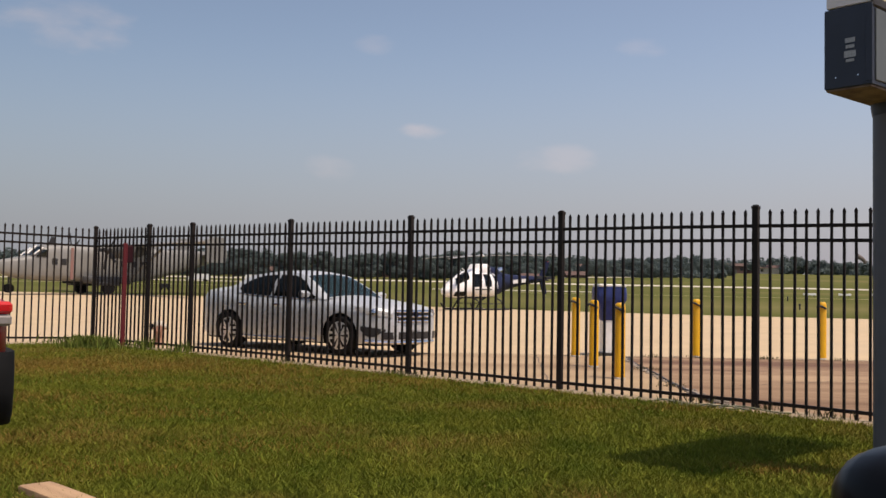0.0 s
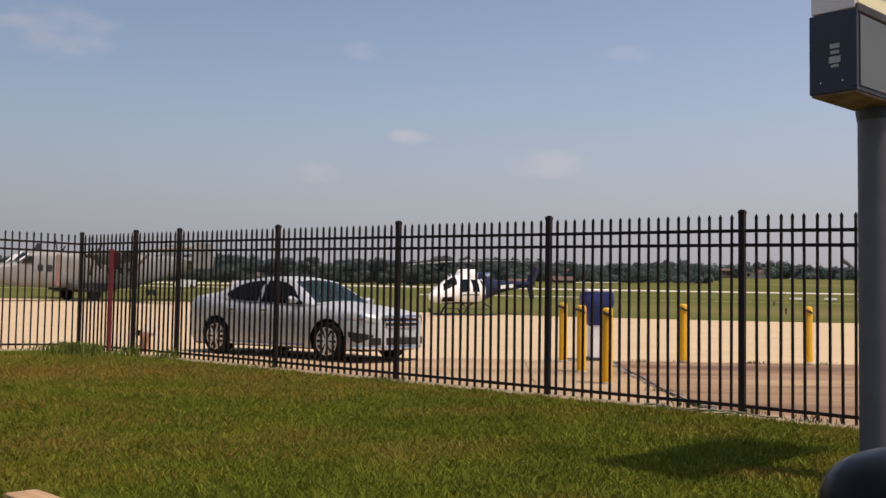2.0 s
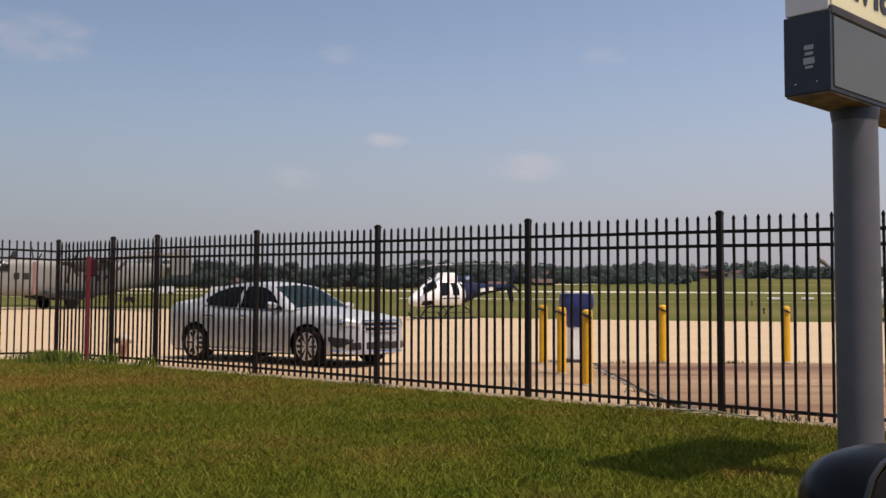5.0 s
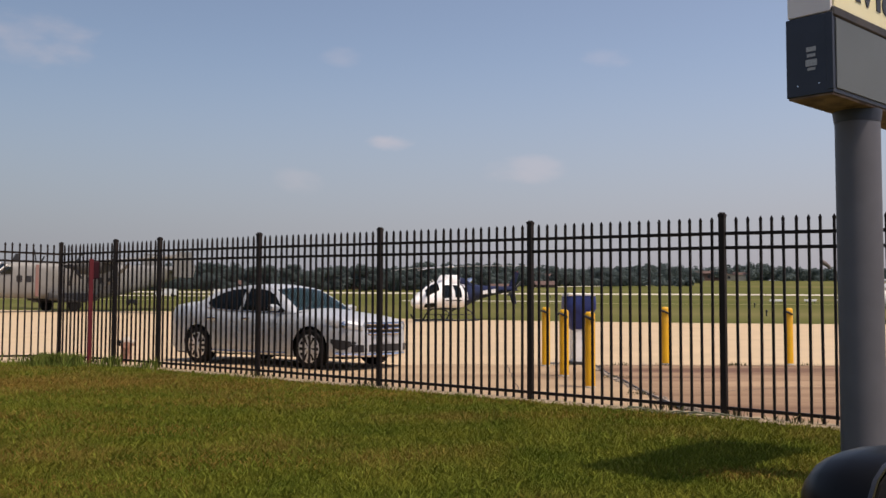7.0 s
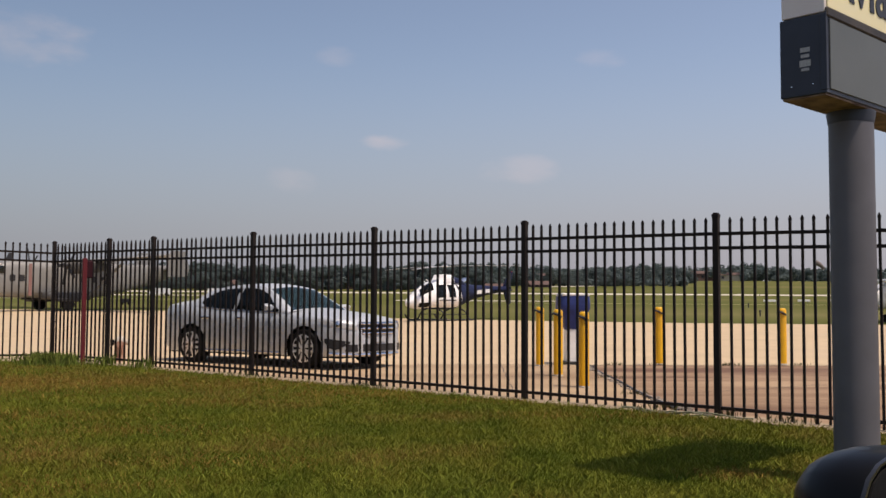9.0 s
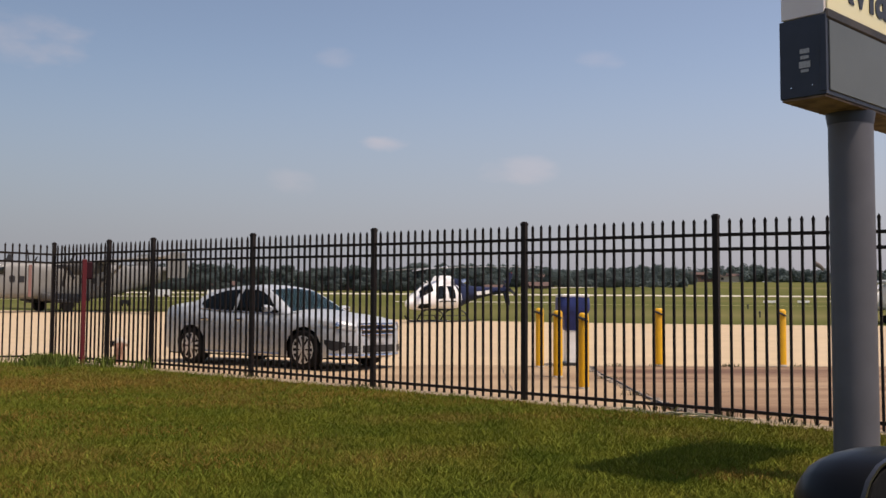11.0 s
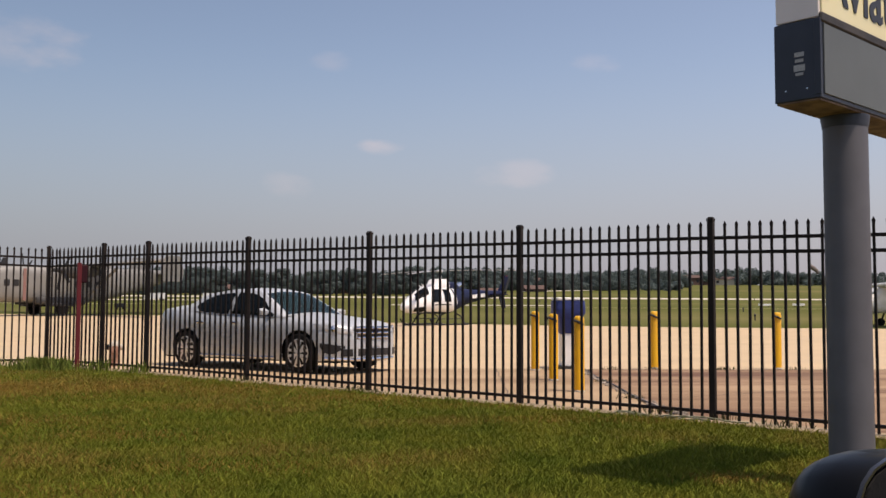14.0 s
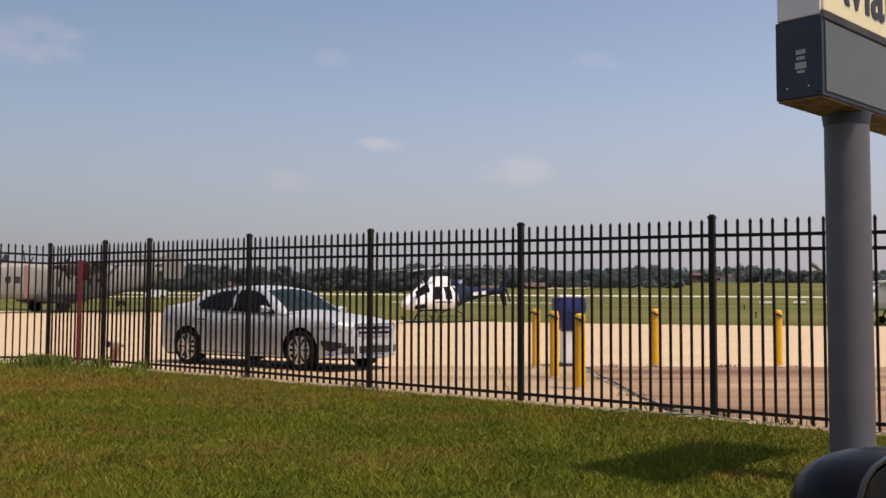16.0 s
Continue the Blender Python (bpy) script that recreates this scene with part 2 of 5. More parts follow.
def tube(points, radii, seg=10, bm=None, cap=True):
    """A round bar along the points, with a radius at each."""
    b = bm or bmesh.new()
    pts = [Vector(p) for p in points]
    if not isinstance(radii, (list, tuple)):
        radii = [radii] * len(pts)
    rings = []
    side = None
    for i, p in enumerate(pts):
        d = (pts[min(i + 1, len(pts) - 1)] - pts[max(i - 1, 0)]).normalized()
        if side is None:
            side = d.orthogonal().normalized()
        side = (side - d * side.dot(d)).normalized()
        up = d.cross(side)
        rings.append([b.verts.new(p + (side * math.cos(a) + up * math.sin(a)) * radii[i]) for a in [2 * math.pi * k / seg for k in range(seg)]])
    for r0, r1 in zip(rings, rings[1:]):
        for k in range(seg):
            b.faces.new((r0[k], r0[(k + 1) % seg], r1[(k + 1) % seg], r1[k]))
    if cap:
        b.faces.new(rings[0][::-1]), b.faces.new(rings[-1])
    return b


def loft(sections, bm=None, close=True, cap=True):
    """A skin over sections, each a list of as many points."""
    b = bm or bmesh.new()
    rings = [[b.verts.new(p) for p in s] for s in sections]
    n = len(rings[0])
    for r0, r1 in zip(rings, rings[1:]):
        for k in range(n if close else n - 1):
            b.faces.new((r0[k], r0[(k + 1) % n], r1[(k + 1) % n], r1[k]))
    if cap and close:
        b.faces.new(rings[0][::-1]), b.faces.new(rings[-1])
    return b


def lathe(profile, seg=20, bm=None):
    """A turned body round z from (radius, height) pairs."""
    b = bm or bmesh.new()
    rings = [[b.verts.new((r * math.cos(a), r * math.sin(a), z)) for a in [2 * math.pi * k / seg for k in range(seg)]] for r, z in profile]
    for r0, r1 in zip(rings, rings[1:]):
        for k in range(seg):
            b.faces.new((r0[k], r0[(k + 1) % seg], r1[(k + 1) % seg], r1[k]))
    b.faces.new(rings[0][::-1]), b.faces.new(rings[-1])
    return b


def prism(outline, x0, x1, axis="x", bm=None):
    """A flat outline of (u, z) drawn out along an axis."""
    b = bm or bmesh.new()
    put = (lambda u, z, w: (w, u, z)) if axis == "x" else (lambda u, z, w: (u, w, z))
    r0 = [b.verts.new(put(u, z, x0)) for u, z in outline]
    r1 = [b.verts.new(put(u, z, x1)) for u, z in outline]
    n = len(outline)
    for k in range(n):
        b.faces.new((r0[k], r0[(k + 1) % n], r1[(k + 1) % n], r1[k]))
    b.faces.new(r0[::-1]), b.faces.new(r1)
    return b


# ---- the lie of the land: level apron, field rising behind it ----
LAND_Y = (-60, 5, 9, 10.7, 15.2, 18, 30, 57, 90, 200, 400, 520, 6000)
LAND_Z = (-0.3, -0.28, -0.19, -0.13, -0.03, 0.02, 0.06, 0.25, 1.05, 3.55, 12, 15, 20)


def land(x, y):
    return float(np.interp(y, LAND_Y, LAND_Z))


FENCE_A = Vector((2.95, 10.81))       # a fence post, and the run of the fence from it
FENCE_D = Vector((-0.799, 0.602))
SPAN = 2.46
CORNER = FENCE_A + FENCE_D * (4 * SPAN + 2.97)
TURN_D = Vector((-0.8, -0.6))


def fence_y(x):
    """The y of the fence's line at x, right of the corner."""
    return FENCE_A.y + (x - FENCE_A.x) / FENCE_D.x * FENCE_D.y


def sheet(xs, ys, zoff, warp=None):
    b = bmesh.new()
    grid = []
    for y in ys:
        row = []
        for x in xs:
            px, py = warp(x, y) if warp else (x, y)
            row.append(b.verts.new((px, py, land(px, py) + zoff)))
        grid.append(row)
    for r0, r1 in zip(grid, grid[1:]):
        for k in range(len(r0) - 1):
            b.faces.new((r0[k], r0[k + 1], r1[k + 1], r1[k]))
    return b


def make_ground():
    xs = [-6000, -1500, -500, -200, -100, -60, -40, -30, -20, -12, -8, -4, 0, 4, 8, 14, 20, 30, 40, 60, 100, 200, 500, 1500, 6000]
    ys = [-400, -60, -20, 0, 3, 5, 7, 9, 10.7, 13, 15.2, 18, 24, 30, 40, 50, 57, 65, 75, 90, 110, 140, 170, 200, 240, 300, 350, 400, 460, 520, 800, 1500, 6000]
    ob = thing("ground", "green and straw-coloured airfield grass rising to the trees", "grass field", kind="structure", bm=sheet(xs, ys, -0.012), mat=FIELD, smooth=60)
    # mown lawn on the near side of the fence
    edge_r, edge_l = 9.0, CORNER.x - 0.1

    def lawn_far(x):
        if x >= CORNER.x:
            return fence_y(x) - 0.30 / 0.799
        return CORNER.y - 0.3 + (x - CORNER.x) * 0.75
    us = [i / 40 for i in range(41)]
    vs = [i / 30 for i in range(31)]

    def warp(u, v):
        x = -22 + 34 * u
        near = 1.0
        return x, near + (lawn_far(x) + 0.06 * math.sin(5.1 * x) + 0.04 * math.sin(11.3 * x) - near) * v
    thing("lawn", "mown green lawn with dry straw patches before the fence", "lawn", kind="structure", bm=sheet(us, vs, 0.02, warp), mat=GRASS, smooth=60)
    return lawn_far


def apron_edge(x):
    """The far edge of the concrete apron."""
    return float(np.interp(x, (-120, -33, -20, -7, -3, 4, 8.5, 14, 20, 120), (84, 75.5, 73.5, 66, 60.5, 58, 56, 53.6, 52.6, 36)))


LAWN_FAR = make_ground()


def make_apron():
    b = bmesh.new()
    us = [-90 + i * 3 for i in range(61)]

    def warp(u, v):
        y0 = LAWN_FAR(max(min(u, 11), -21)) - 0.15 if -21 <= u <= 11 else (LAWN_FAR(-21) - 0.15 if u < -21 else 4.0)
        y1 = apron_edge(u)
        return u, y0 + (y1 - y0) * v
    vs = [0, 0.02, 0.05, 0.1, 0.15, 0.2, 0.3, 0.4, 0.5, 0.6, 0.7, 0.8, 0.9, 1.0]
    thing("apron", "pale tan concrete airport apron", "concrete apron", kind="structure", bm=sheet([u for u in us], vs, 0.004, warp), mat=CONCRETE, smooth=60)
    # older slabs close to the fence, in front of the joint: worn on one side of the trench, stained on the other
    def slabs(x0, x1):
        def warp2(u, v):
            x = x0 + (x1 - x0) * u
            y0 = LAWN_FAR(min(x, 11)) - 0.1
            return x, y0 + (17.72 + 0.03 * x - y0) * v
        us2 = [i / 20 for i in range(21)]
        return sheet(us2, us2, 0.010, warp2)
    thing("pavement_1", "worn tan older concrete slabs by the fence", "concrete slabs", kind="structure", bm=slabs(-4.5, 2.56), mat=CONCRETE_WORN, smooth=60)
    thing("pavement_2", "brown stained older concrete slabs by the fence", "concrete slabs", kind="structure", bm=slabs(2.56, 13.0), mat=CONCRETE_OLD, smooth=60)
    us3 = [i / 10 for i in range(11)]
    thing("parking_lot", "grey asphalt car park under the parked cars", "asphalt", kind="structure", bm=sheet([-40 + 80 * u for u in us3], [-40 + 44.9 * u for u in us3], 0.012), mat=ASPHALT, smooth=60)


make_apron()


# ---- fence ----
def picket_mesh(h):
    b = box(-0.0125, 0.0125, -0.0125, 0.0125, 0.03, h - 0.06)
    # pressed spear tip
    loft([[(-0.014, -0.006, h - 0.065), (0.014, -0.006, h - 0.065), (0.014, 0.006, h - 0.065), (-0.014, 0.006, h - 0.065)],
          [(-0.019, -0.005, h - 0.035), (0.019, -0.005, h - 0.035), (0.019, 0.005, h - 0.035), (-0.019, 0.005, h - 0.035)],
          [(-0.003, -0.003, h), (0.003, -0.003, h), (0.003, 0.003, h), (-0.003, 0.003, h)]], bm=b)
    return mesh_of(b, "picket", FENCE)


def post_mesh():
    b = box(-0.033, 0.033, -0.033, 0.033, -0.1, 2.175, 0.004)
    box(-0.038, 0.038, -0.038, 0.038, 2.165, 2.20, 0.004, b)
    box(-0.03, 0.03, -0.03, 0.03, 2.20, 2.215, 0.008, b)
    return mesh_of(b, "post", FENCE)


def make_fence():
    pm, po = picket_mesh(2.165), post_mesh()
    posts = [FENCE_A + FENCE_D * (SPAN * k) for k in range(-3, 5)]
    posts += [FENCE_A + FENCE_D * (4 * SPAN + 1.25), CORNER]
    for k in range(1, 4):
        posts.append(CORNER + TURN_D * (SPAN * k))
    for i, (a, c) in enumerate(zip(posts, posts[1:])):
        # the run past the corner climbs a little
        za, zc = land(*a) + 0.05 * max(0, i - 9), land(*c) + 0.05 * max(0, i - 8)
        d = c - a
        n = max(2, round(d.length / 0.123))
        ang = math.atan2(d.y, d.x)
        f = thing("fence_panel", "black ornamental steel fence panel with spear-topped pickets", "fence panel", pose(a.x, a.y, za, 0, 0, math.degrees(ang)), group="panels of the black fence")
        slope = math.atan2(zc - za, d.length)
        p = new("post", po)
        p.parent = f
        p.matrix_basis = pose(0, 0, 0)
        if i == len(posts) - 2:
            p = new("post", po)
            p.parent = f
            p.matrix_basis = pose(d.length, 0, zc - za)
        for zr in (0.105, 1.83, 1.985):
            b = bmesh.new()
            L, s = d.length - 0.04, zc - za
            loft([[(x, y, z + zr + s * x / d.length) for y, z in ((-0.02, -0.018), (0.02, -0.018), (0.02, 0.018), (-0.02, 0.018))] for x in (0.04, L)], bm=b)
            part("rail", b, FENCE, f)
        us = [k / n for k in range(1, n)]
        if i == 2:
            us = [1 - (0.162 + 0.1266 * k) / d.length for k in range(18)]
        for u in us:
            q = new("picket", pm)
            q.parent = f
            q.matrix_basis = pose(d.length * u, 0, (zc - za) * u, 0, random.uniform(-0.25, 0.25), 0)


make_fence()


# ---- bollards ----
def bollard_at(x, y, h):
    ob = thing("bollard", "yellow painted steel pipe bollard on the concrete", "bollard", pose(x, y, land(x, y) + 0.004), group="bollards round the pump")
    b = lathe([(0.072, -0.1), (0.072, h - 0.05), (0.066, h - 0.02), (0.045, h)], 20)
    part("pipe", b, YELLOW, ob, smooth=40)
    b = tube([(0.05, -0.065, h - 0.12), (-0.02, -0.085, h - 0.085), (-0.085, -0.06, h - 0.06), (-0.115, -0.045, h - 0.10)], [0.014, 0.021, 0.017, 0.012], 8)
    part("hook", b, DARK, ob, "dark steel hook")
    part("base_collar", lathe([(0.078, 0), (0.078, 0.02), (0.073, 0.03)], 20), PALE_FAR, ob, "pale worn paint ring at the base")


for bx, by, bh in ((1.675, 17.55, 1.04), (1.765, 15.53, 1.04), (1.925, 13.80, 1.05), (3.87, 18.02, 1.04), (6.12, 18.10, 1.03)):
    bollard_at(bx, by, bh)


# ---- silver sedan ----
def lerp(x, xs, ys):
    return float(np.interp(x, xs, ys))


def wheel_parts(parent, x, y, r, w, side, spokes, tyre_mat=None):
    """A wheel as a part, its axle along y; side is +1 or -1 for the outer face."""
    t = lathe([(r * 0.72, -w / 2), (r * 0.93, -w / 2), (r * 0.985, -w * 0.38), (r, -w * 0.25), (r, w * 0.25), (r * 0.985, w * 0.38), (r * 0.93, w / 2), (r * 0.72, w / 2)], 36)
    wh = part("wheel", t, BLACK, parent, "black tyre on a five-spoke alloy rim", m=pose(x, y, r, 90 * -side, 0, 0), smooth=35)
    b = lathe([(r * 0.70, w * 0.44), (r * 0.715, w * 0.515), (r * 0.665, w * 0.52), (r * 0.64, w * 0.36), (r * 0.62, w * 0.1), (0.02, w * 0.08)], 36)
    part("rim", b, ALLOY, wh, "bright alloy rim", smooth=35)
    part("inner_plate", lathe([(r * 0.61, w * 0.085), (r * 0.61, w * 0.10), (0.05, w * 0.105)], 24), DARK, wh, "dark inner wheel plate")
    part("brake_disc", lathe([(r * 0.48, w * 0.08), (r * 0.48, w * 0.13), (0.05, w * 0.14)], 24), DARK, wh)
    for k in range(spokes):
        a = 2 * math.pi * k / spokes
        b = bmesh.new()
        for s in (-1, 1):
            c = loft([[(r * 0.12, s * 0.030 - 0.024, w * 0.40), (r * 0.12, s * 0.030 + 0.024, w * 0.40), (r * 0.12, s * 0.030 + 0.024, w * 0.52), (r * 0.12, s * 0.030 - 0.024, w * 0.52)],
                      [(r * 0.66, s * 0.05 - 0.021, w * 0.36), (r * 0.66, s * 0.05 + 0.021, w * 0.36), (r * 0.66, s * 0.05 + 0.021, w * 0.50), (r * 0.66, s * 0.05 - 0.021, w * 0.50)]])
            merge(b, c, pose(0, 0, 0, 0, 0, math.degrees(a)))
        part("spoke", b, ALLOY, wh)
    part("hub_cap", lathe([(r * 0.16, w * 0.36), (r * 0.16, w * 0.52), (r * 0.10, w * 0.56)], 20), ALLOY, wh, smooth=40)
    return wh


class CarShape:
    """The outer skin of a saloon car: nose at +x, widths and heights along its length."""
    ax_f, ax_r, arch, sill = 1.495, -1.275, 0.385, 0.20

    def half(self, x):
        return lerp(x, (-2.26, -2.23, -2.14, -1.97, -1.6, -0.5, 1.3, 1.9, 2.12, 2.26, 2.34, 2.38), (0.50, 0.62, 0.76, 0.85, 0.905, 0.915, 0.91, 0.885, 0.81, 0.70, 0.59, 0.49))

    def shoulder(self, x):
        return lerp(x, (-2.26, -2.23, -2.12, -1.7, -0.5, 0.95, 1.5, 2.0, 2.2, 2.32, 2.38), (0.80, 0.98, 1.05, 1.045, 0.955, 0.91, 0.885, 0.835, 0.79, 0.73, 0.64))

    def top(self, x):
        return lerp(x, (-2.26, -2.22, -2.14, -1.7, -0.5, 0.95, 1.5, 2.0, 2.2, 2.32, 2.38), (0.82, 1.08, 1.135, 1.14, 1.03, 0.995, 0.965, 0.91, 0.865, 0.80, 0.67))

    def low(self, x):
        z = lerp(x, (-2.26, -2.17, -1.9, 1.9, 2.25, 2.38), (0.42, 0.32, self.sill, self.sill, 0.22, 0.26))
        for c in (self.ax_f, self.ax_r):
            d = abs(x - c)
            if d < self.arch:
                z = max(z, 0.325 + math.sqrt(self.arch ** 2 - d ** 2))
        return z

    def bulge(self, t):
        # t from the sill to the shoulder
        return lerp(t, (0, 0.12, 0.3, 0.55, 0.8, 0.93, 1.0), (0.945, 0.985, 0.995, 1.0, 0.99, 0.955, 0.90))


def stations():
    xs = [-2.26, -2.245, -2.23, -2.20, -2.14, -2.06, -1.97, -1.9, 1.85, 1.95, 2.05, 2.12, 2.2, 2.26, 2.30, 2.34, 2.365, 2.38]
    xs += [i * 0.15 for i in range(-6, 7)]
    for c in (CarShape.ax_f, CarShape.ax_r):
        xs += [c + CarShape.arch * k for k in (-1.001, -0.98, -0.92, -0.82, -0.68, -0.5, -0.3, -0.1, 0.1, 0.3, 0.5, 0.68, 0.82, 0.92, 0.98, 1.001)]
    return sorted(set(round(x, 4) for x in xs))


def car_body_mesh(S):
    secs = []
    for x in stations():
        lo, sh, tp, hw = S.low(x), S.shoulder(x), S.top(x), S.half(x)
        span = sh - 0.2
        pts = []
        for k in range(9):
            z = lo + (sh - lo) * k / 8
            pts.append((x, -hw * S.bulge((z - 0.2) / span), z))
        for k in range(1, 6):
            u = k / 5
            pts.append((x, -hw * 0.90 * (1 - u), sh + (tp - sh) * math.sin(u * math.pi / 2)))
        pts += [(p[0], -p[1], p[2]) for p in pts[-2::-1]]
        secs.append(pts)
    b = loft(secs, close=False)
    for s in (secs[0], secs[-1]):
        b.faces.new([b.verts.new(p) for p in s])
    bmesh.ops.remove_doubles(b, verts=b.verts[:], dist=0.001)
    return b


ROOF_X = (-1.62, -1.40, -1.14, -0.90, -0.55, -0.15, 0.15, 0.34, 0.59, 0.84, 1.08)
ROOF_Z = (1.085, 1.215, 1.335, 1.395, 1.435, 1.447, 1.432, 1.397, 1.277, 1.135, 0.985)
ROOF_W = (0.66, 0.62, 0.585, 0.575, 0.58, 0.585, 0.585, 0.59, 0.63, 0.68, 0.735)


def roof_rail(x):
    z = lerp(x, ROOF_X, ROOF_Z)
    return Vector((x, -lerp(x, ROOF_X, ROOF_W), z - 0.045))


def side_point(x, t, out=0.0, S=CarShape()):
    """A point of the side of the cabin, t from the belt to the roof rail."""
    r = roof_rail(x)
    belt = Vector((x, -S.half(x) * 0.905, S.shoulder(x) + 0.0))
    if r.z < belt.z:
        r.z = belt.z
    p = belt.lerp(r, t)
    p.y -= 0.035 * math.sin(t * math.pi) + out
    return p


def pane(xs, lo, hi, out, flip=False, thick=0.006):
    b = bmesh.new()
    rows = []
    for x in xs:
        rows.append([side_point(x, lo(x) + (hi(x) - lo(x)) * k / 5, out) for k in range(6)])
    n = len(xs)
    vs = [[b.verts.new((p.x, -p.y if flip else p.y, p.z)) for p in r] for r in rows]
    for i in range(n - 1):
        for k in range(5):
            b.faces.new((vs[i][k], vs[i + 1][k], vs[i + 1][k + 1], vs[i][k + 1]))
    bmesh.ops.solidify(b, geom=b.faces[:], thickness=thick)
    return b


def screen_pane(x0, x1, inset, out):
    """A windscreen or rear window between two stations, curved across."""
    b = bmesh.new()
    rows = []
    for i in range(9):
        x = x0 + (x1 - x0) * i / 8
        r = roof_rail(x)
        zc = lerp(x, ROOF_X, ROOF_Z)
        rows.append([b.verts.new((x + out * 0.7 * (1 if x > 0 else -1), (-r.y - inset) * (k / 4 - 1), r.z + (zc - r.z) * math.sin((k / 8) * math.pi) + out)) for k in range(9)])
    for i in range(8):
        for k in range(8):
            b.faces.new((rows[i][k], rows[i + 1][k], rows[i + 1][k + 1], rows[i][k + 1]))
    bmesh.ops.solidify(b, geom=b.faces[:], thickness=0.006)
    return b


def make_sedan(m):
    S = CarShape()
    car = thing("silver_sedan", "silver four-door sedan parked on the concrete apron", "car", m)
    body = part("body", car_body_mesh(S), SILVER, car, smooth=38)
    # cabin: roof, pillars
    xs = [-1.62 + 2.70 * i / 34 for i in range(35)]
    secs = []
    for x in xs:
        r, zc = roof_rail(x), lerp(x, ROOF_X, ROOF_Z)
        left = [side_point(x, t / 6) for t in range(7)]
        over = [Vector((x, r.y * (1 - k / 4), r.z + (max(zc, r.z) - r.z) * math.sin(k / 8 * math.pi))) for k in range(1, 5)]
        pts = left + over
        pts += [Vector((p.x, -p.y, p.z)) for p in pts[-2::-1]]
        secs.append(pts)
    part("cabin", loft(secs, close=False), SILVER, car, smooth=38)
    part("windscreen", screen_pane(0.40, 1.05, 0.045, 0.006), SCREEN_GLASS, car, "tinted sloping windscreen", smooth=60)
    part("rear_window", screen_pane(-1.56, -0.95, 0.05, 0.006), CAR_GLASS, car, "dark rear window", smooth=60)
    part("underbody", box(-2.1, 2.15, -0.72, 0.72, 0.17, 0.5, 0.04), BLACK, car, "dark underbody")
    for c in (S.ax_f, S.ax_r):
        part("wheel_well", prism([(c + 0.40 * math.cos(a), 0.325 + 0.40 * math.sin(a)) for a in [math.pi * k / 14 for k in range(15)]], -0.80, 0.80, "y"), BLACK, car, "black wheel well liner")
    for flip in (False, True):
        s = 1 if flip else -1
        n = [i / 12 for i in range(13)]
        part("front_side_glass", pane([-0.18 + 1.02 * i for i in n], lambda x: 0.05, lambda x: lerp(x, (-0.18, 0.2, 0.53, 0.84), (0.89, 0.89, 0.80, 0.30)), 0.004, flip), CAR_GLASS, car, "dark side window")
        part("rear_side_glass", pane([-1.12 + 0.86 * i for i in n], lambda x: lerp(x, (-1.12, -0.98), (0.28, 0.05)), lambda x: lerp(x, (-1.12, -0.95, -0.7, -0.26), (0.46, 0.74, 0.87, 0.89)), 0.004, flip), CAR_GLASS, car, "dark side window")
        part("door_pillar", pane([-0.238, -0.22, -0.202], lambda x: 0.05, lambda x: 0.89, 0.006, flip), SILVER, car, "silver door pillar")
        moulding = tube([Vector((side_point(x, t, 0.006).x, (1 if not flip else -1) * side_point(x, t, 0.006).y, side_point(x, t, 0.006).z)) for x, t in ((-1.12, 0.02), (-0.5, 0.02), (0.3, 0.02), (0.86, 0.04))], 0.010, 6)
        part("belt_moulding", moulding, CHROME, car, "bright moulding under the side windows")
        for x in (-0.22, 0.74, -1.02):
            b = tube([(x, s * (S.half(x) * S.bulge((z - 0.2) / (S.shoulder(x) - 0.2)) + 0.001), z) for z in (0.30, 0.45, 0.6, 0.75, S.shoulder(x) - 0.03)], 0.004, 5)
            part("door_seam", b, DARK, car, "dark door gap")
        for x in (-0.08, -0.95):
            y = s * (S.half(x) + 0.014)
            h = box(x - 0.03, x + 0.17, y - 0.022, y + 0.022, 0.80, 0.84, 0.010)
            part("door_handle", h, CHROME, car, "silver door handle")
        b = tube([(x, s * (S.half(x) * 0.985 + 0.004), 0.235) for x in (-0.9, -0.3, 0.4, 0.95)], 0.018, 6)
        part("sill_trim", b, CHROME, car, "bright sill trim strip")
        mir = loft([[(0.76 + dx, s * (0.92 + dy), 1.01 + dz) for dx, dz in ((-0.05 * k, -0.055 * k), (0.07 * k, -0.05 * k), (0.09 * k, 0.02 * k), (0.02 * k, 0.06 * k), (-0.05 * k, 0.055 * k))] for dy, k in ((-0.08, 0.3), (0.0, 0.55), (0.04, 1.0), (0.14, 1.05), (0.18, 0.7))])
        part("door_mirror", mir, SILVER, car, "silver door mirror", smooth=50)
        # headlight wrapped round the corner
        hl = bmesh.new()
        rows = []
        for i in range(7):
            u = i / 6
            x = lerp(u, (0, 0.3, 0.6, 0.85, 1), (1.80, 2.04, 2.22, 2.32, 2.355))
            y = S.half(x) * lerp(u, (0, 1), (0.985, 0.97)) + 0.006
            zt = lerp(u, (0, 0.3, 1), (0.825, 0.80, 0.715))
            zb = lerp(u, (0, 0.3, 1), (0.775, 0.68, 0.635))
            rows.append([hl.verts.new((x + 0.012, s * y, zt)), hl.verts.new((x + 0.02, s * (y + 0.006), (zt + zb) / 2)), hl.verts.new((x + 0.012, s * y, zb))])
        for r0, r1 in zip(rows, rows[1:]):
            for k in range(2):
                hl.faces.new((r0[k], r1[k], r1[k + 1], r0[k + 1]))
        bmesh.ops.solidify(hl, geom=hl.faces[:], thickness=0.012)
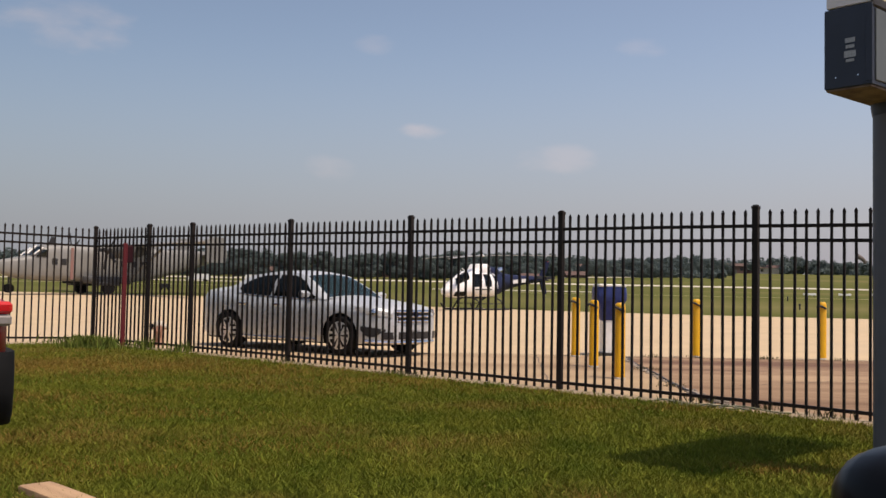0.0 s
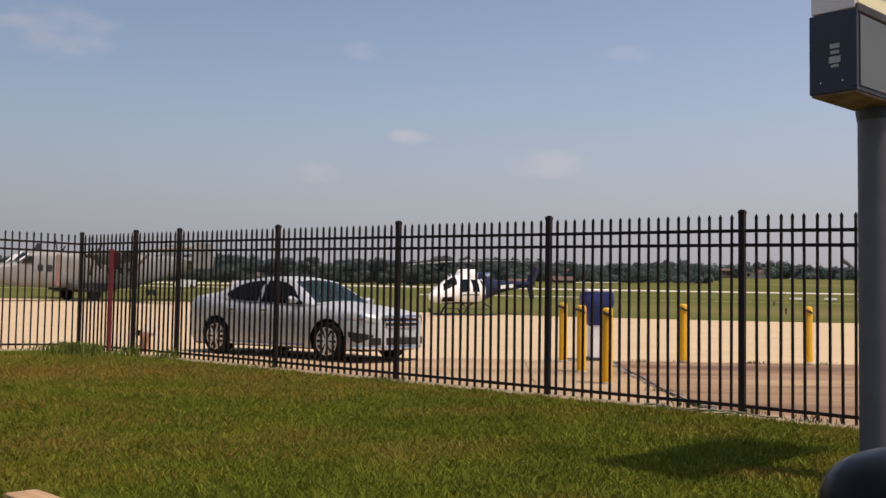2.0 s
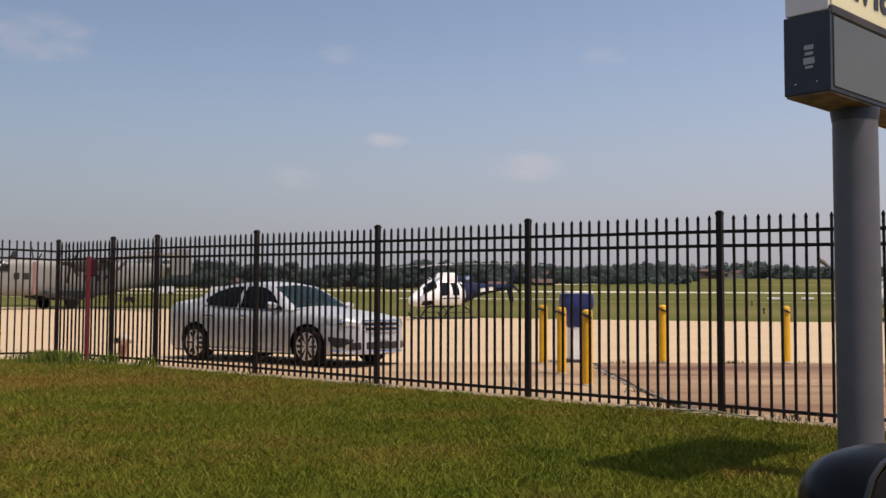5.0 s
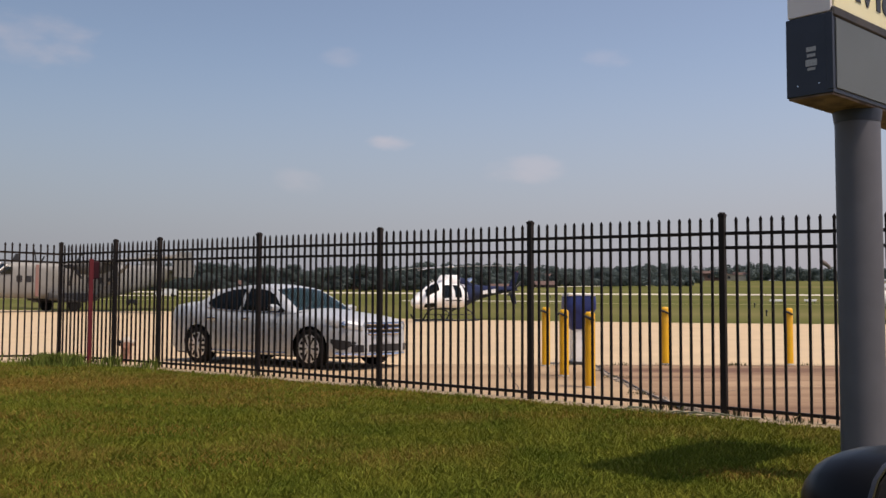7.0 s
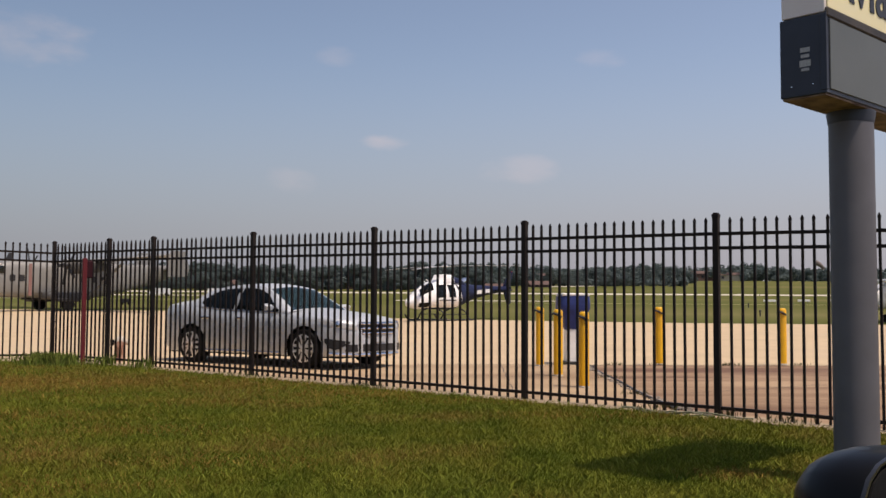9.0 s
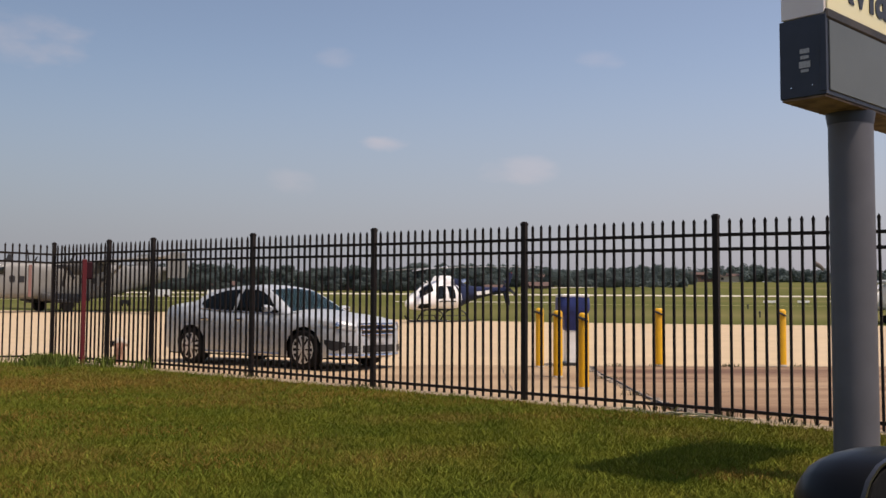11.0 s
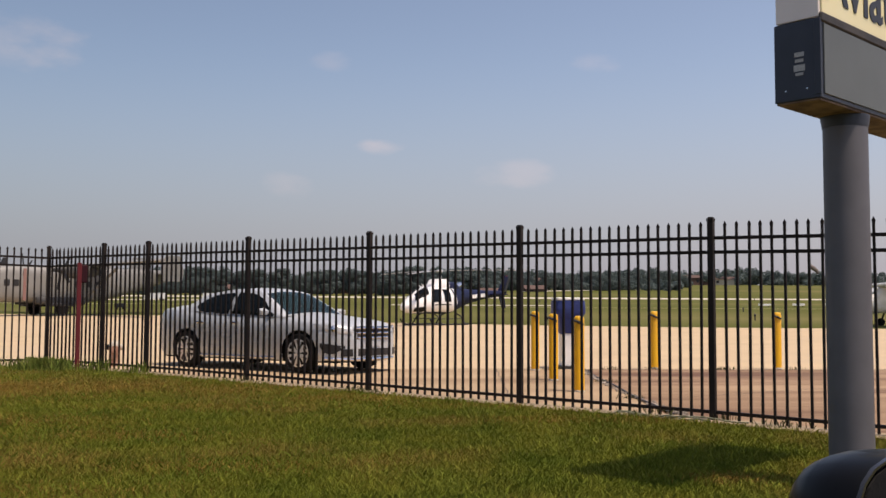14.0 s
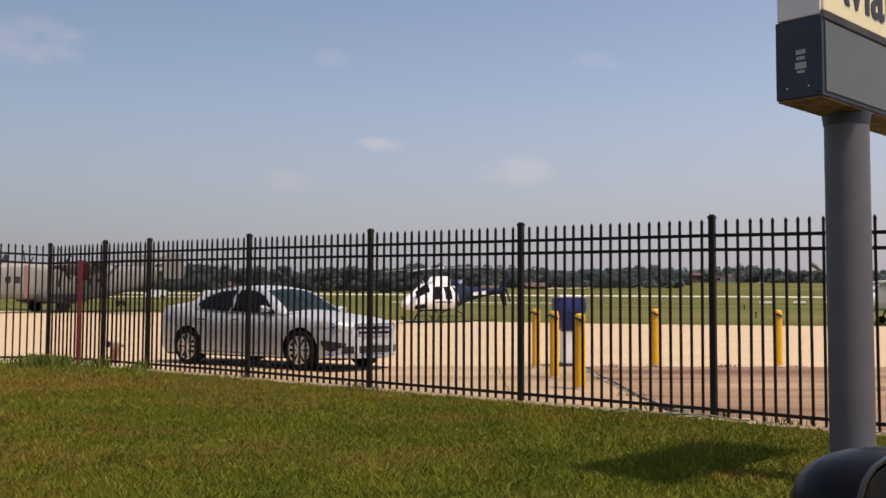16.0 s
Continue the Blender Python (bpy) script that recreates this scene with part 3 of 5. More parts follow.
        lamp = part("headlight", hl, LAMP_CLEAR, car, "clear headlight", smooth=60)
        part("reflector", lathe([(0.06, 0), (0.05, 0.02), (0.02, 0.03)], 16), CHROME, lamp, m=pose(2.16, s * (S.half(2.16) + 0.0), 0.735, 0, 80, s * 50))
        # fog lamp pocket
        fp = loft([[(2.10 + 0.12 * u, s * (S.half(2.10 + 0.12 * u) + 0.006), z) for z in (zl, zh)] + [(2.06 + 0.12 * u, s * (S.half(2.10 + 0.12 * u) - 0.05), z) for z in (zh, zl)] for u, zl, zh in ((-1.3, 0.44, 0.50), (-0.7, 0.35, 0.495), (0, 0.315, 0.485), (0.6, 0.33, 0.475), (1.1, 0.37, 0.465), (1.7, 0.42, 0.455))])
        part("fog_lamp_pocket", fp, DARK, car, "black fog lamp pocket")
        tl = loft([[(-2.04 - 0.16 * u, s * (S.half(-2.04 - 0.16 * u) + 0.006), z) for z in (0.74, 0.93)] + [(-2.04 - 0.16 * u, s * (S.half(-2.04 - 0.16 * u) - 0.05), z) for z in (0.93, 0.74)] for u in (0.85, 1.0, 1.2, 1.3)])
        part("tail_light", tl, LAMP_RED, car, "red tail light")
    # grille: three bright bars over a dark mouth
    part("grille_mouth", box(2.28, 2.386, -0.45, 0.45, 0.55, 0.775, 0.02), DARK, car, "black grille opening")
    for i, z in enumerate((0.585, 0.665, 0.745)):
        part("grille_bar", tube([(2.35, -0.50, z), (2.39, -0.30, z), (2.402, 0, z), (2.39, 0.30, z), (2.35, 0.50, z)], 0.022, 8), CHROME, car, "chrome grille bar")
    part("number_plate", box(2.388, 2.40, -0.155, 0.155, 0.435, 0.525, 0.004), SILVER, car, "blank silver plate mount")
    part("badge", lathe([(0.06, 0), (0.055, 0.012)], 20), HELI_BLUE, car, "small dark blue oval badge", m=pose(2.418, 0, 0.70, 0, 90, 0))
    part("lower_intake", loft([[(2.20, y, 0.29), (x, y, 0.285), (x, y, 0.405), (2.20, y, 0.41)] for y, x in ((-0.70, 2.285), (-0.54, 2.365), (-0.3, 2.392), (0.3, 2.392), (0.54, 2.365), (0.70, 2.285))]), DARK, car, "black lower air intake")
    part("front_lip", tube([(2.02, -0.87, 0.25), (2.16, -0.78, 0.24), (2.30, -0.60, 0.235), (2.395, -0.2, 0.23), (2.395, 0.2, 0.23), (2.30, 0.60, 0.235), (2.16, 0.78, 0.24), (2.02, 0.87, 0.25)], 0.036, 8), CHROME, car, "bright lower bumper lip")
    for s in (-1, 1):
        part("wiper", tube([(1.06, s * 0.15 - 0.35, 1.005), (0.88, s * 0.15 - 0.02, 1.125)], 0.008, 6), DARK, car, "black wiper arm")
    for x in (S.ax_f, S.ax_r):
        for s in (-1, 1):
            wheel_parts(car, x, s * 0.80, 0.328, 0.215, s, 6)
    return car


make_sedan(pose(-3.065, 18.225, 0.017, 0, 0, -35))


# ---- helicopter ----
def ring(x, yc, zc, hw, up, dn, n=16, pw=2.3):
    out = []
    for k in range(n):
        a = 2 * math.pi * k / n
        c, s = math.cos(a), math.sin(a)
        out.append((x, yc + hw * math.copysign(abs(c) ** (2 / pw), c), zc + (up if s > 0 else dn) * math.copysign(abs(s) ** (2 / pw), s)))
    return out


HELI = pose(0.0, 56.9, 0.262, 0, 0, 231)


def make_helicopter(m):
    h = thing("helicopter", "white and navy light helicopter on skids with its rotor turning", "helicopter", m)
    # cabin, nose at +x; the mast stands at x = 0
    fus = [(3.30, 1.00, 0.05, 0.05, 0.05), (3.22, 1.00, 0.20, 0.16, 0.18), (2.95, 1.02, 0.40, 0.32, 0.31), (2.52, 1.07, 0.58, 0.54, 0.42), (2.0, 1.13, 0.75, 0.82, 0.48), (1.38, 1.2, 0.86, 1.0, 0.54),
           (0.7, 1.22, 0.90, 1.03, 0.57), (0.1, 1.22, 0.90, 1.03, 0.57), (-0.5, 1.24, 0.88, 1.0, 0.55), (-1.0, 1.32, 0.80, 0.90, 0.50), (-1.5, 1.44, 0.62, 0.66, 0.42), (-1.9, 1.52, 0.42, 0.44, 0.32)]
    white = [ring(x, 0, z, w, u, d) for x, z, w, u, d in fus if x >= -0.5]
    part("cabin", loft(white), HELI_WHITE, h, "white cabin shell", smooth=50)
    blue = [ring(x, 0, z, w * 1.004, u * 1.004, d * 1.004) for x, z, w, u, d in fus if x <= -0.5]
    part("rear_fuselage", loft(blue), HELI_BLUE, h, "navy rear fuselage", smooth=50)
    cow = [(1.2, 2.10, 0.30, 0.05, 0.1), (1.0, 2.12, 0.40, 0.13, 0.15), (0.66, 2.14, 0.48, 0.18, 0.2), (0.52, 2.18, 0.53, 0.35, 0.28), (0.44, 2.2, 0.55, 0.42, 0.3), (-0.16, 2.2, 0.55, 0.43, 0.3), (-0.20, 2.2, 0.53, 0.41, 0.3)]
    part("engine_cowling", loft([ring(x, 0, z, w, u, d, pw=4.5) for x, z, w, u, d in cow]), HELI_WHITE, h, "white engine cowling", smooth=50)
    cow2 = [(-0.20, 2.18, 0.51, 0.38, 0.4), (-0.74, 2.16, 0.49, 0.34, 0.4), (-1.1, 2.10, 0.44, 0.34, 0.4), (-1.6, 2.0, 0.28, 0.22, 0.25), (-2.0, 1.85, 0.15, 0.12, 0.15)]
    part("rear_cowling", loft([ring(x, 0, z, w, u, d, pw=2.6) for x, z, w, u, d in cow2]), HELI_BLUE, h, "navy rear cowling", smooth=50)
    part("exhaust", tube([(-1.35, 0.0, 2.15), (-1.7, 0.0, 2.30), (-1.95, 0.0, 2.33)], [0.17, 0.17, 0.18], 14), CHROME, h, "bright exhaust pipe", smooth=50)
    part("tail_boom", loft([ring(x, 0, z, r, r, r, 14, 2) for x, z, r in ((-1.5, 1.54, 0.62), (-2.5, 1.66, 0.44), (-4.0, 1.78, 0.28), (-5.9, 1.90, 0.17), (-6.4, 1.93, 0.12))]), HELI_BLUE, h, "navy tail boom", smooth=50)
    part("upper_fin", prism([(-5.6, 1.95), (-6.2, 1.95), (-6.75, 2.95), (-6.4, 3.0)], -0.035, 0.035, "y"), HELI_BLUE, h)
    part("lower_fin", prism([(-5.7, 1.85), (-6.25, 1.87), (-6.45, 1.0), (-6.1, 0.95)], -0.03, 0.03, "y"), HELI_BLUE, h)
    part("stabiliser", box(-4.95, -4.5, -1.25, 1.25, 1.78, 1.84, 0.02), HELI_BLUE, h, "navy horizontal stabiliser")
    for s in (-1, 1):
        # glazing laid just proud of the shell
        def shell(x, a, out=0.012):
            xs = [f[0] for f in fus][::-1]
            z, w, u, d = [lerp(x, xs, [f[i] for f in fus][::-1]) for i in (1, 2, 3, 4)]
            c, sn = math.cos(radians(a)), math.sin(radians(a))
            return Vector((x, s * (w * abs(c) ** (2 / 2.3) + out * c), z + (u if sn > 0 else d) * math.copysign(abs(sn) ** (2 / 2.3), sn) + out * sn))

        def glazing(name, x0, x1, a0, a1, mat, label, shear=0.0):
            b = bmesh.new()
            g = [[b.verts.new(shell(x0 + (x1 - x0) * i / 6 + shear * k / 6, a0 + (a1 - a0) * k / 6)) for k in range(7)] for i in range(7)]
            for i in range(6):
                for k in range(6):
                    b.faces.new((g[i][k], g[i + 1][k], g[i + 1][k + 1], g[i][k + 1]))
            bmesh.ops.solidify(b, geom=b.faces[:], thickness=0.008)
            part(name, b, mat, h, label, smooth=60)
        glazing("windscreen", 1.80, 2.72, 36, 82, CAR_GLASS, "dark curved windscreen", -0.32)
        glazing("chin_window", 2.15, 2.80, -48, -8, CAR_GLASS, "dark chin window")
        glazing("front_door_window", 0.98, 1.66, 4, 50, CAR_GLASS, "dark door window", -0.16)
        glazing("rear_door_window", 0.10, 0.68, 4, 48, CAR_GLASS, "dark door window", -0.03)
        glazing("door_stripe", 0.1, 1.5, -7, -2, DARK, "dark stripe under the windows")
        glazing("cabin_swoosh", -0.52, -0.36, -40, 62, HELI_BLUE, "navy paint edge", 0.2)
        glazing("belly_paint", -0.45, 2.3, -86, -58, HELI_BLUE, "navy belly paint")
        # skids
        b = tube([(2.2, s * 1.08, 0.36), (2.05, s * 1.08, 0.16), (1.8, s * 1.08, 0.06), (1.3, s * 1.08, 0.045), (-1.25, s * 1.08, 0.045)], 0.045, 10)
        skid = part("skid", b, DARK, h, "dark tubular landing skid", smooth=50)
        for x in (1.15, -0.95):
            part("skid_strut", tube([(x, s * 0.35, 0.70), (x, s * 0.75, 0.52), (x, s * 1.08, 0.06)], 0.04, 8), DARK, skid, smooth=50)
        part("step", tube([(1.15, s * 1.0, 0.36), (-0.95, s * 1.0, 0.36)], 0.022, 8), DARK, skid)
        # wire cutter / antenna rods over the windscreen
        part("roof_rod", tube([(1.45, s * 0.12, 2.06), (1.85, s * 0.16, 2.30)], 0.025, 6), HELI_WHITE, h, "white wire-cutter blade over the windscreen")
        part("mast_strut", tube([(0.2, s * 0.15, 2.5), (0.03, s * 0.05, 2.95)], 0.03, 6), DARK, h)
    for i in range(5):
        x = -2.45 - 0.25 * i - (0.22 if i > 2 else 0)
        z = lerp(-x, (1.5, 2.5, 4.0), (1.54, 1.66, 1.78))
        r = lerp(-x, (1.5, 2.5, 4.0), (0.62, 0.44, 0.28))
        for s in (-1, 1):
            part("marking", box(x - 0.2, x, s * (r + 0.008) - 0.004, s * (r + 0.008) + 0.004, z - 0.11, z + 0.11), WHITE, h, "white painted registration bar")
    part("tail_skid", tube([(-6.1, 0, 1.1), (-6.35, 0, 0.78), (-6.5, 0, 0.8)], 0.02, 6), DARK, h)
    part("anti_collision_light", lathe([(0.03, 0), (0.025, 0.04), (0.01, 0.06)], 10), LAMP_RED, h, "red beacon", m=pose(-6.6, 0, 2.96))
    # main rotor
    rot = part("main_rotor", lathe([(0.07, -0.35), (0.07, 0.0), (0.20, 0.03), (0.20, 0.10), (0.12, 0.16)], 16), ALLOY, h, "bright metal rotor head", m=pose(0, 0, 3.02), smooth=40)
    for k in range(3):
        b = bmesh.new()
        secs = []
        for r, w, z in ((0.15, 0.05, 0.06), (0.6, 0.05, 0.07), (0.9, 0.13, 0.07), (2.5, 0.13, 0.05), (4.2, 0.13, 0.0), (5.34, 0.12, -0.06)):
            secs.append([(r, -w, z - 0.012), (r, w * 0.5, z - 0.02), (r, w, z), (r, w * 0.5, z + 0.022), (r, -w, z + 0.014)])
        part("blade", loft(secs, b), BLADE_PAINT, rot, "grey rotor blade", m=pose(0, 0, 0, 0, 0, 120 * k))
    tr = part("tail_rotor", tube([(0, -0.12, 0), (0, 0.12, 0)], 0.06, 10), DARK, h, "dark tail rotor hub", m=pose(-6.05, 0.22, 1.98))
    for k in range(2):
        part("blade", box(0.06, 0.93, 0.02, 0.045, -0.09, 0.09, 0.01), DARK, tr, "dark tail rotor blade", m=pose(0, 0, 0, 0, 180 * k, 0))
    return rot, tr


MAIN_ROTOR, TAIL_ROTOR = make_helicopter(HELI)


# ---- grey twin-engined transport aircraft ----
PROP_STRIPE = material("faded_red_stripe", (0.27, 0.13, 0.115), 0.7, color2=(0.24, 0.15, 0.13), scale=2)
# darker grey for the nacelles and sponsons
NACELLE = material("dark_nacelle_grey", (0.07, 0.07, 0.068), 0.6, color2=(0.04, 0.04, 0.04), scale=1.2)


def make_transport(m):
    a = thing("transport_aircraft", "grey boxy twin-propeller transport aircraft parked on the apron", "aircraft", m)
    # nose at +x, wheels at z = 0
    fus = [(8.5, 1.75, 0.05, 0.05, 0.05), (8.3, 1.75, 0.35, 0.3, 0.28), (7.6, 1.75, 0.65, 0.50, 0.5), (6.6, 1.75, 0.92, 0.70, 0.75), (5.9, 1.78, 1.02, 0.84, 0.85), (5.2, 1.8, 1.08, 1.45, 0.92), (4.6, 1.85, 1.12, 1.58, 0.98),
           (-1.5, 1.85, 1.12, 1.60, 0.98), (-3.0, 2.0, 1.12, 1.45, 0.95), (-6.5, 2.65, 0.95, 0.82, 0.72), (-8.3, 2.95, 0.75, 0.5, 0.42), (-8.7, 3.0, 0.5, 0.3, 0.25)]
    part("fuselage", loft([ring(x, 0, z, w, u, d, 20, 4.5) for x, z, w, u, d in fus]), PLANE_GREY, a, "matt grey slab-sided fuselage", smooth=45)
    for s in (-1, 1):
        part("cockpit_window", loft([[(5.95, s * 0.12, 2.66), (5.95, s * 0.92, 2.60), (5.85, s * 0.92, 2.55)], [(5.27, s * 0.12, 3.27), (5.27, s * 0.98, 3.12), (5.17, s * 0.98, 3.1)]]), CAR_GLASS, a, "dark cockpit windscreen")
        part("side_window", loft([[(5.75, s * 1.03, 2.52), (5.75, s * 1.06, 2.50), (4.98, s * 1.12, 2.50), (4.98, s * 1.09, 2.52)], [(5.22, s * 1.06, 3.0), (5.22, s * 1.10, 2.98), (4.98, s * 1.135, 2.98), (4.98, s * 1.10, 3.0)]]), CAR_GLASS, a, "dark cockpit side window")
        part("windscreen_frame", tube([(5.98, s * 0.08, 2.66), (5.28, s * 0.08, 3.30)], 0.055, 6), WHITE, a, "pale windscreen frame")
        part("windscreen_pillar", tube([(5.95, s * 0.97, 2.58), (5.24, s * 1.03, 3.15)], 0.055, 6), WHITE, a, "pale windscreen pillar")
        for x in (4.45, 3.8, -0.6, -1.5, -2.3):
            part("cabin_window", box(x - 0.19, x + 0.19, s * 1.125 - 0.02, s * 1.125 + 0.02, 1.98, 2.42, 0.04), DARK, a, "dark cabin window")
        part("propeller_stripe", box(3.10, 3.32, s * 1.125 - 0.012, s * 1.125 + 0.012, 1.0, 3.2), PROP_STRIPE, a, "faded red propeller warning stripe")
        part("sponson", loft([ring(x, s * 1.55, 0.98, w, 0.28, 0.25, 12, 3) for x, w in ((2.6, 0.05), (2.2, 0.5), (-0.2, 0.55), (-1.0, 0.08))]), NACELLE, a, smooth=45)
        part("main_wheel", tube([(0.95, s * 1.93, 0.42), (0.95, s * 2.27, 0.42)], 0.42, 22), BLACK, a, "black main wheel")
        part("wheel_fairing", box(0.1, 1.9, s * 1.95 - 0.38, s * 1.95 + 0.38, 0.60, 0.86, 0.06), DARK, a)
        nac = part("nacelle", loft([ring(x, s * 2.75, 3.1, w, w, w * 1.2, 14, 2.4) for x, w in ((1.3, 0.25), (1.0, 0.42), (0.2, 0.5), (-0.9, 0.36), (-1.7, 0.10))]), NACELLE, a, "dark grey engine nacelle", smooth=45)
        part("intake", tube([(1.20, s * 2.75, 2.75), (0.7, s * 2.75, 2.75)], 0.2, 12), DARK, nac)
        part("spinner", lathe([(0.30, 0), (0.26, 0.2), (0.14, 0.42), (0.02, 0.52)], 16), DARK, nac, m=pose(1.28, s * 2.75, 3.1, 0, 90, 0), smooth=40)
        for k in range(5):
            b = loft([[(-0.03, -w, r), (0.03, -w * 0.4, r), (0.03, w, r), (-0.03, w * 0.4, r)] for r, w in ((0.2, 0.07), (0.7, 0.14), (1.2, 0.13), (1.42, 0.07))])
            part("propeller_blade", b, DARK, nac, "black propeller blade", m=pose(1.42, s * 2.75, 3.1, 17 + 72 * k, 0, 0))
        part("wing_strut", tube([(-0.9, s * 1.6, 1.05), (-1.4, s * 5.2, 3.28)], 0.10, 8), PLANE_GREY, a)
        part("wing", loft([[(x0, s * y, z), (x0 - c * 0.3, s * y, z + 0.16), (x0 - c, s * y, z + 0.02), (x0 - c * 0.4, s * y, z - 0.14)] for y, x0, c, z in ((0.0, -0.6, 1.95, 3.52), (5.0, -0.6, 1.9, 3.56), (11.2, -0.8, 1.3, 3.60))]), PLANE_GREY, a)
        part("tail_fin", loft([[(x0 - 0.1, s * 2.3 + t, z), (x0 - 0.1 - c * 0.4, s * 2.3 + 0.09 + t, z), (x0 - 0.1 - c, s * 2.3 + t, z), (x0 - 0.1 - c * 0.4, s * 2.3 - 0.09 + t, z)] for x0, c, z, t in ((-6.7, 1.75, 2.55, 0), (-6.6, 2.0, 3.2, 0), (-6.95, 1.35, 4.5, 0))]), PLANE_GREY, a, "grey upright tail fin")
    part("tailplane", box(-8.6, -7.2, -2.35, 2.35, 3.05, 3.2, 0.05), PLANE_GREY, a)
    part("wing_root", loft([ring(x, 0, 3.4, w, 0.25, 0.3, 14, 4) for x, w in ((0.2, 0.3), (-0.5, 0.95), (-2.6, 0.95), (-4.0, 0.2))]), PLANE_GREY, a, smooth=45)
    ng = part("nose_gear", tube([(7.1, 0, 1.1), (7.1, 0, 0.35)], 0.07, 8), DARK, a)
    for s in (-1, 1):
        part("nose_wheel", tube([(7.1, s * 0.08, 0.3), (7.1, s * 0.26, 0.3)], 0.3, 18), BLACK, ng, "black nose wheel")
    part("blade_antenna", prism([(4.5, 3.4), (4.0, 3.4), (4.05, 3.95), (4.25, 3.95)], -0.03, 0.03, "y"), DARK, a)


make_transport(pose(-28.05, 73.75, land(0, 73.7) + 0.01, 0, 0, 228) @ Matrix.Scale(1.03, 4))


# ---- roadside sign on a round pole ----
# brown-black that carries the shade of the gap below the sign cabinet
FRAME_SHADE = material("gap_shade_frame", (0.022, 0.017, 0.014), 0.6, color2=(0.05, 0.038, 0.028), scale=5, bump=0.1)


def make_sign():
    px, py = 2.929, 7.132
    pz = land(px, py)
    sg = thing("sign_pylon", "roadside sign with a slate base box on a grey round pole", "sign", pose(px, py, pz, 0, 0, 44) @ Matrix.Scale(0.84, 4))
    # local x runs along the sign, y towards its back
    ox, oy = -0.867, -0.195
    L, T = 2.4, 0.39
    zb = (2.465 - pz) / 0.84
    part("pole", lathe([(0.184, -0.1), (0.184, zb - 0.10), (0.180, zb - 0.02)], 40), STEEL_POLE, sg, "grey painted steel pole", smooth=40)
    part("collar", lathe([(0.188, zb - 0.10), (0.195, zb - 0.05), (0.20, zb - 0.02), (0.20, zb)], 32), SIGN_DARK, sg, "dark collar plate", smooth=40)
    z1 = zb + 0.655
    base = part("base_box", box(ox, ox + L, oy, oy + T, zb + 0.014, z1, 0.006), SIGN_DARK, sg, "slate-blue sheet metal box")
    part("front_panel", box(ox + 0.05, ox + L - 0.05, oy - 0.012, oy, zb + 0.05, z1 - 0.04, 0.004), SIGN_GREY, base, "grey-green front panel")
    for k in range(4):
        x0 = ox + 0.012 + k * (L - 0.024) / 4
        part("underside_pan", box(x0, x0 + (L - 0.024) / 4 - 0.008, oy + 0.012, oy + T - 0.012, zb - 0.004, zb + 0.016, 0.004), RUST, base, "rust-stained underside pan")
    part("edge_flange", box(ox - 0.006, ox + 0.012, oy - 0.006, oy + 0.05, zb + 0.04, z1, 0.003), SIGN_DARK, base)
    for y in (0.11, 0.29):
        part("screw", lathe([(0.009, 0), (0.006, 0.006)], 8), CHROME, base, m=pose(ox - 0.001, oy + y, zb + 0.10, 0, -90, 0))
    for k, (z, w, hgt) in enumerate(((0.385, 0.08, 0.036), (0.335, 0.07, 0.026), (0.275, 0.095, 0.052), (0.225, 0.065, 0.022))):
        part("sticker", box(ox - 0.004, ox - 0.001, oy + 0.175 - w / 2, oy + 0.175 + w / 2, zb + z - hgt / 2 - 0.0, zb + z + hgt / 2), STICKER, base, "worn pale sticker")
    cab = part("sign_cabinet", box(ox + 0.01, ox + L - 0.01, oy + 0.012, oy + T - 0.012, z1 + 0.012, z1 + 1.15, 0.006), SIGN_END, sg, "pale sheet metal sign cabinet")
    part("sign_face", box(ox + 0.035, ox + L - 0.035, oy - 0.004, oy + 0.010, z1 + 0.05, z1 + 1.11, 0.003), SIGN_FACE, cab, "cream illuminated sign face, unlit")
    # frame made deeper and dark to stand for the shaded gap
    part("face_frame", box(ox + 0.0, ox + L, oy - 0.016, oy + 0.012, z1 - 0.03, z1 + 0.050, 0.012), FRAME_SHADE, cab, "lower frame of the face, coloured dark for the shaded gap")
    part("gap_strip", box(ox + 0.03, ox + L - 0.03, oy + 0.03, oy + T - 0.03, z1 - 0.002, z1 + 0.014), DARK, sg)
    cu = bpy.data.curves.new("lettering", "FONT")
    cu.body = "Aviation"
    cu.size, cu.extrude, cu.offset = 0.66, 0.003, 0.012
    tmp = bpy.data.objects.new("lettering", cu)
    scene.collection.objects.link(tmp)
    bpy.context.view_layer.update()
    me = bpy.data.meshes.new_from_object(tmp.evaluated_get(bpy.context.evaluated_depsgraph_get()))
    bpy.data.objects.remove(tmp)
    me.materials.clear()
    me.materials.append(LETTER)
    t = new("lettering", me)
    t.parent = cab
    t.matrix_basis = pose(ox + 0.06, oy - 0.008, z1 + 0.185, 90, 0, 0)
    t["label"] = "dark lettering reading Aviation"


make_sign()


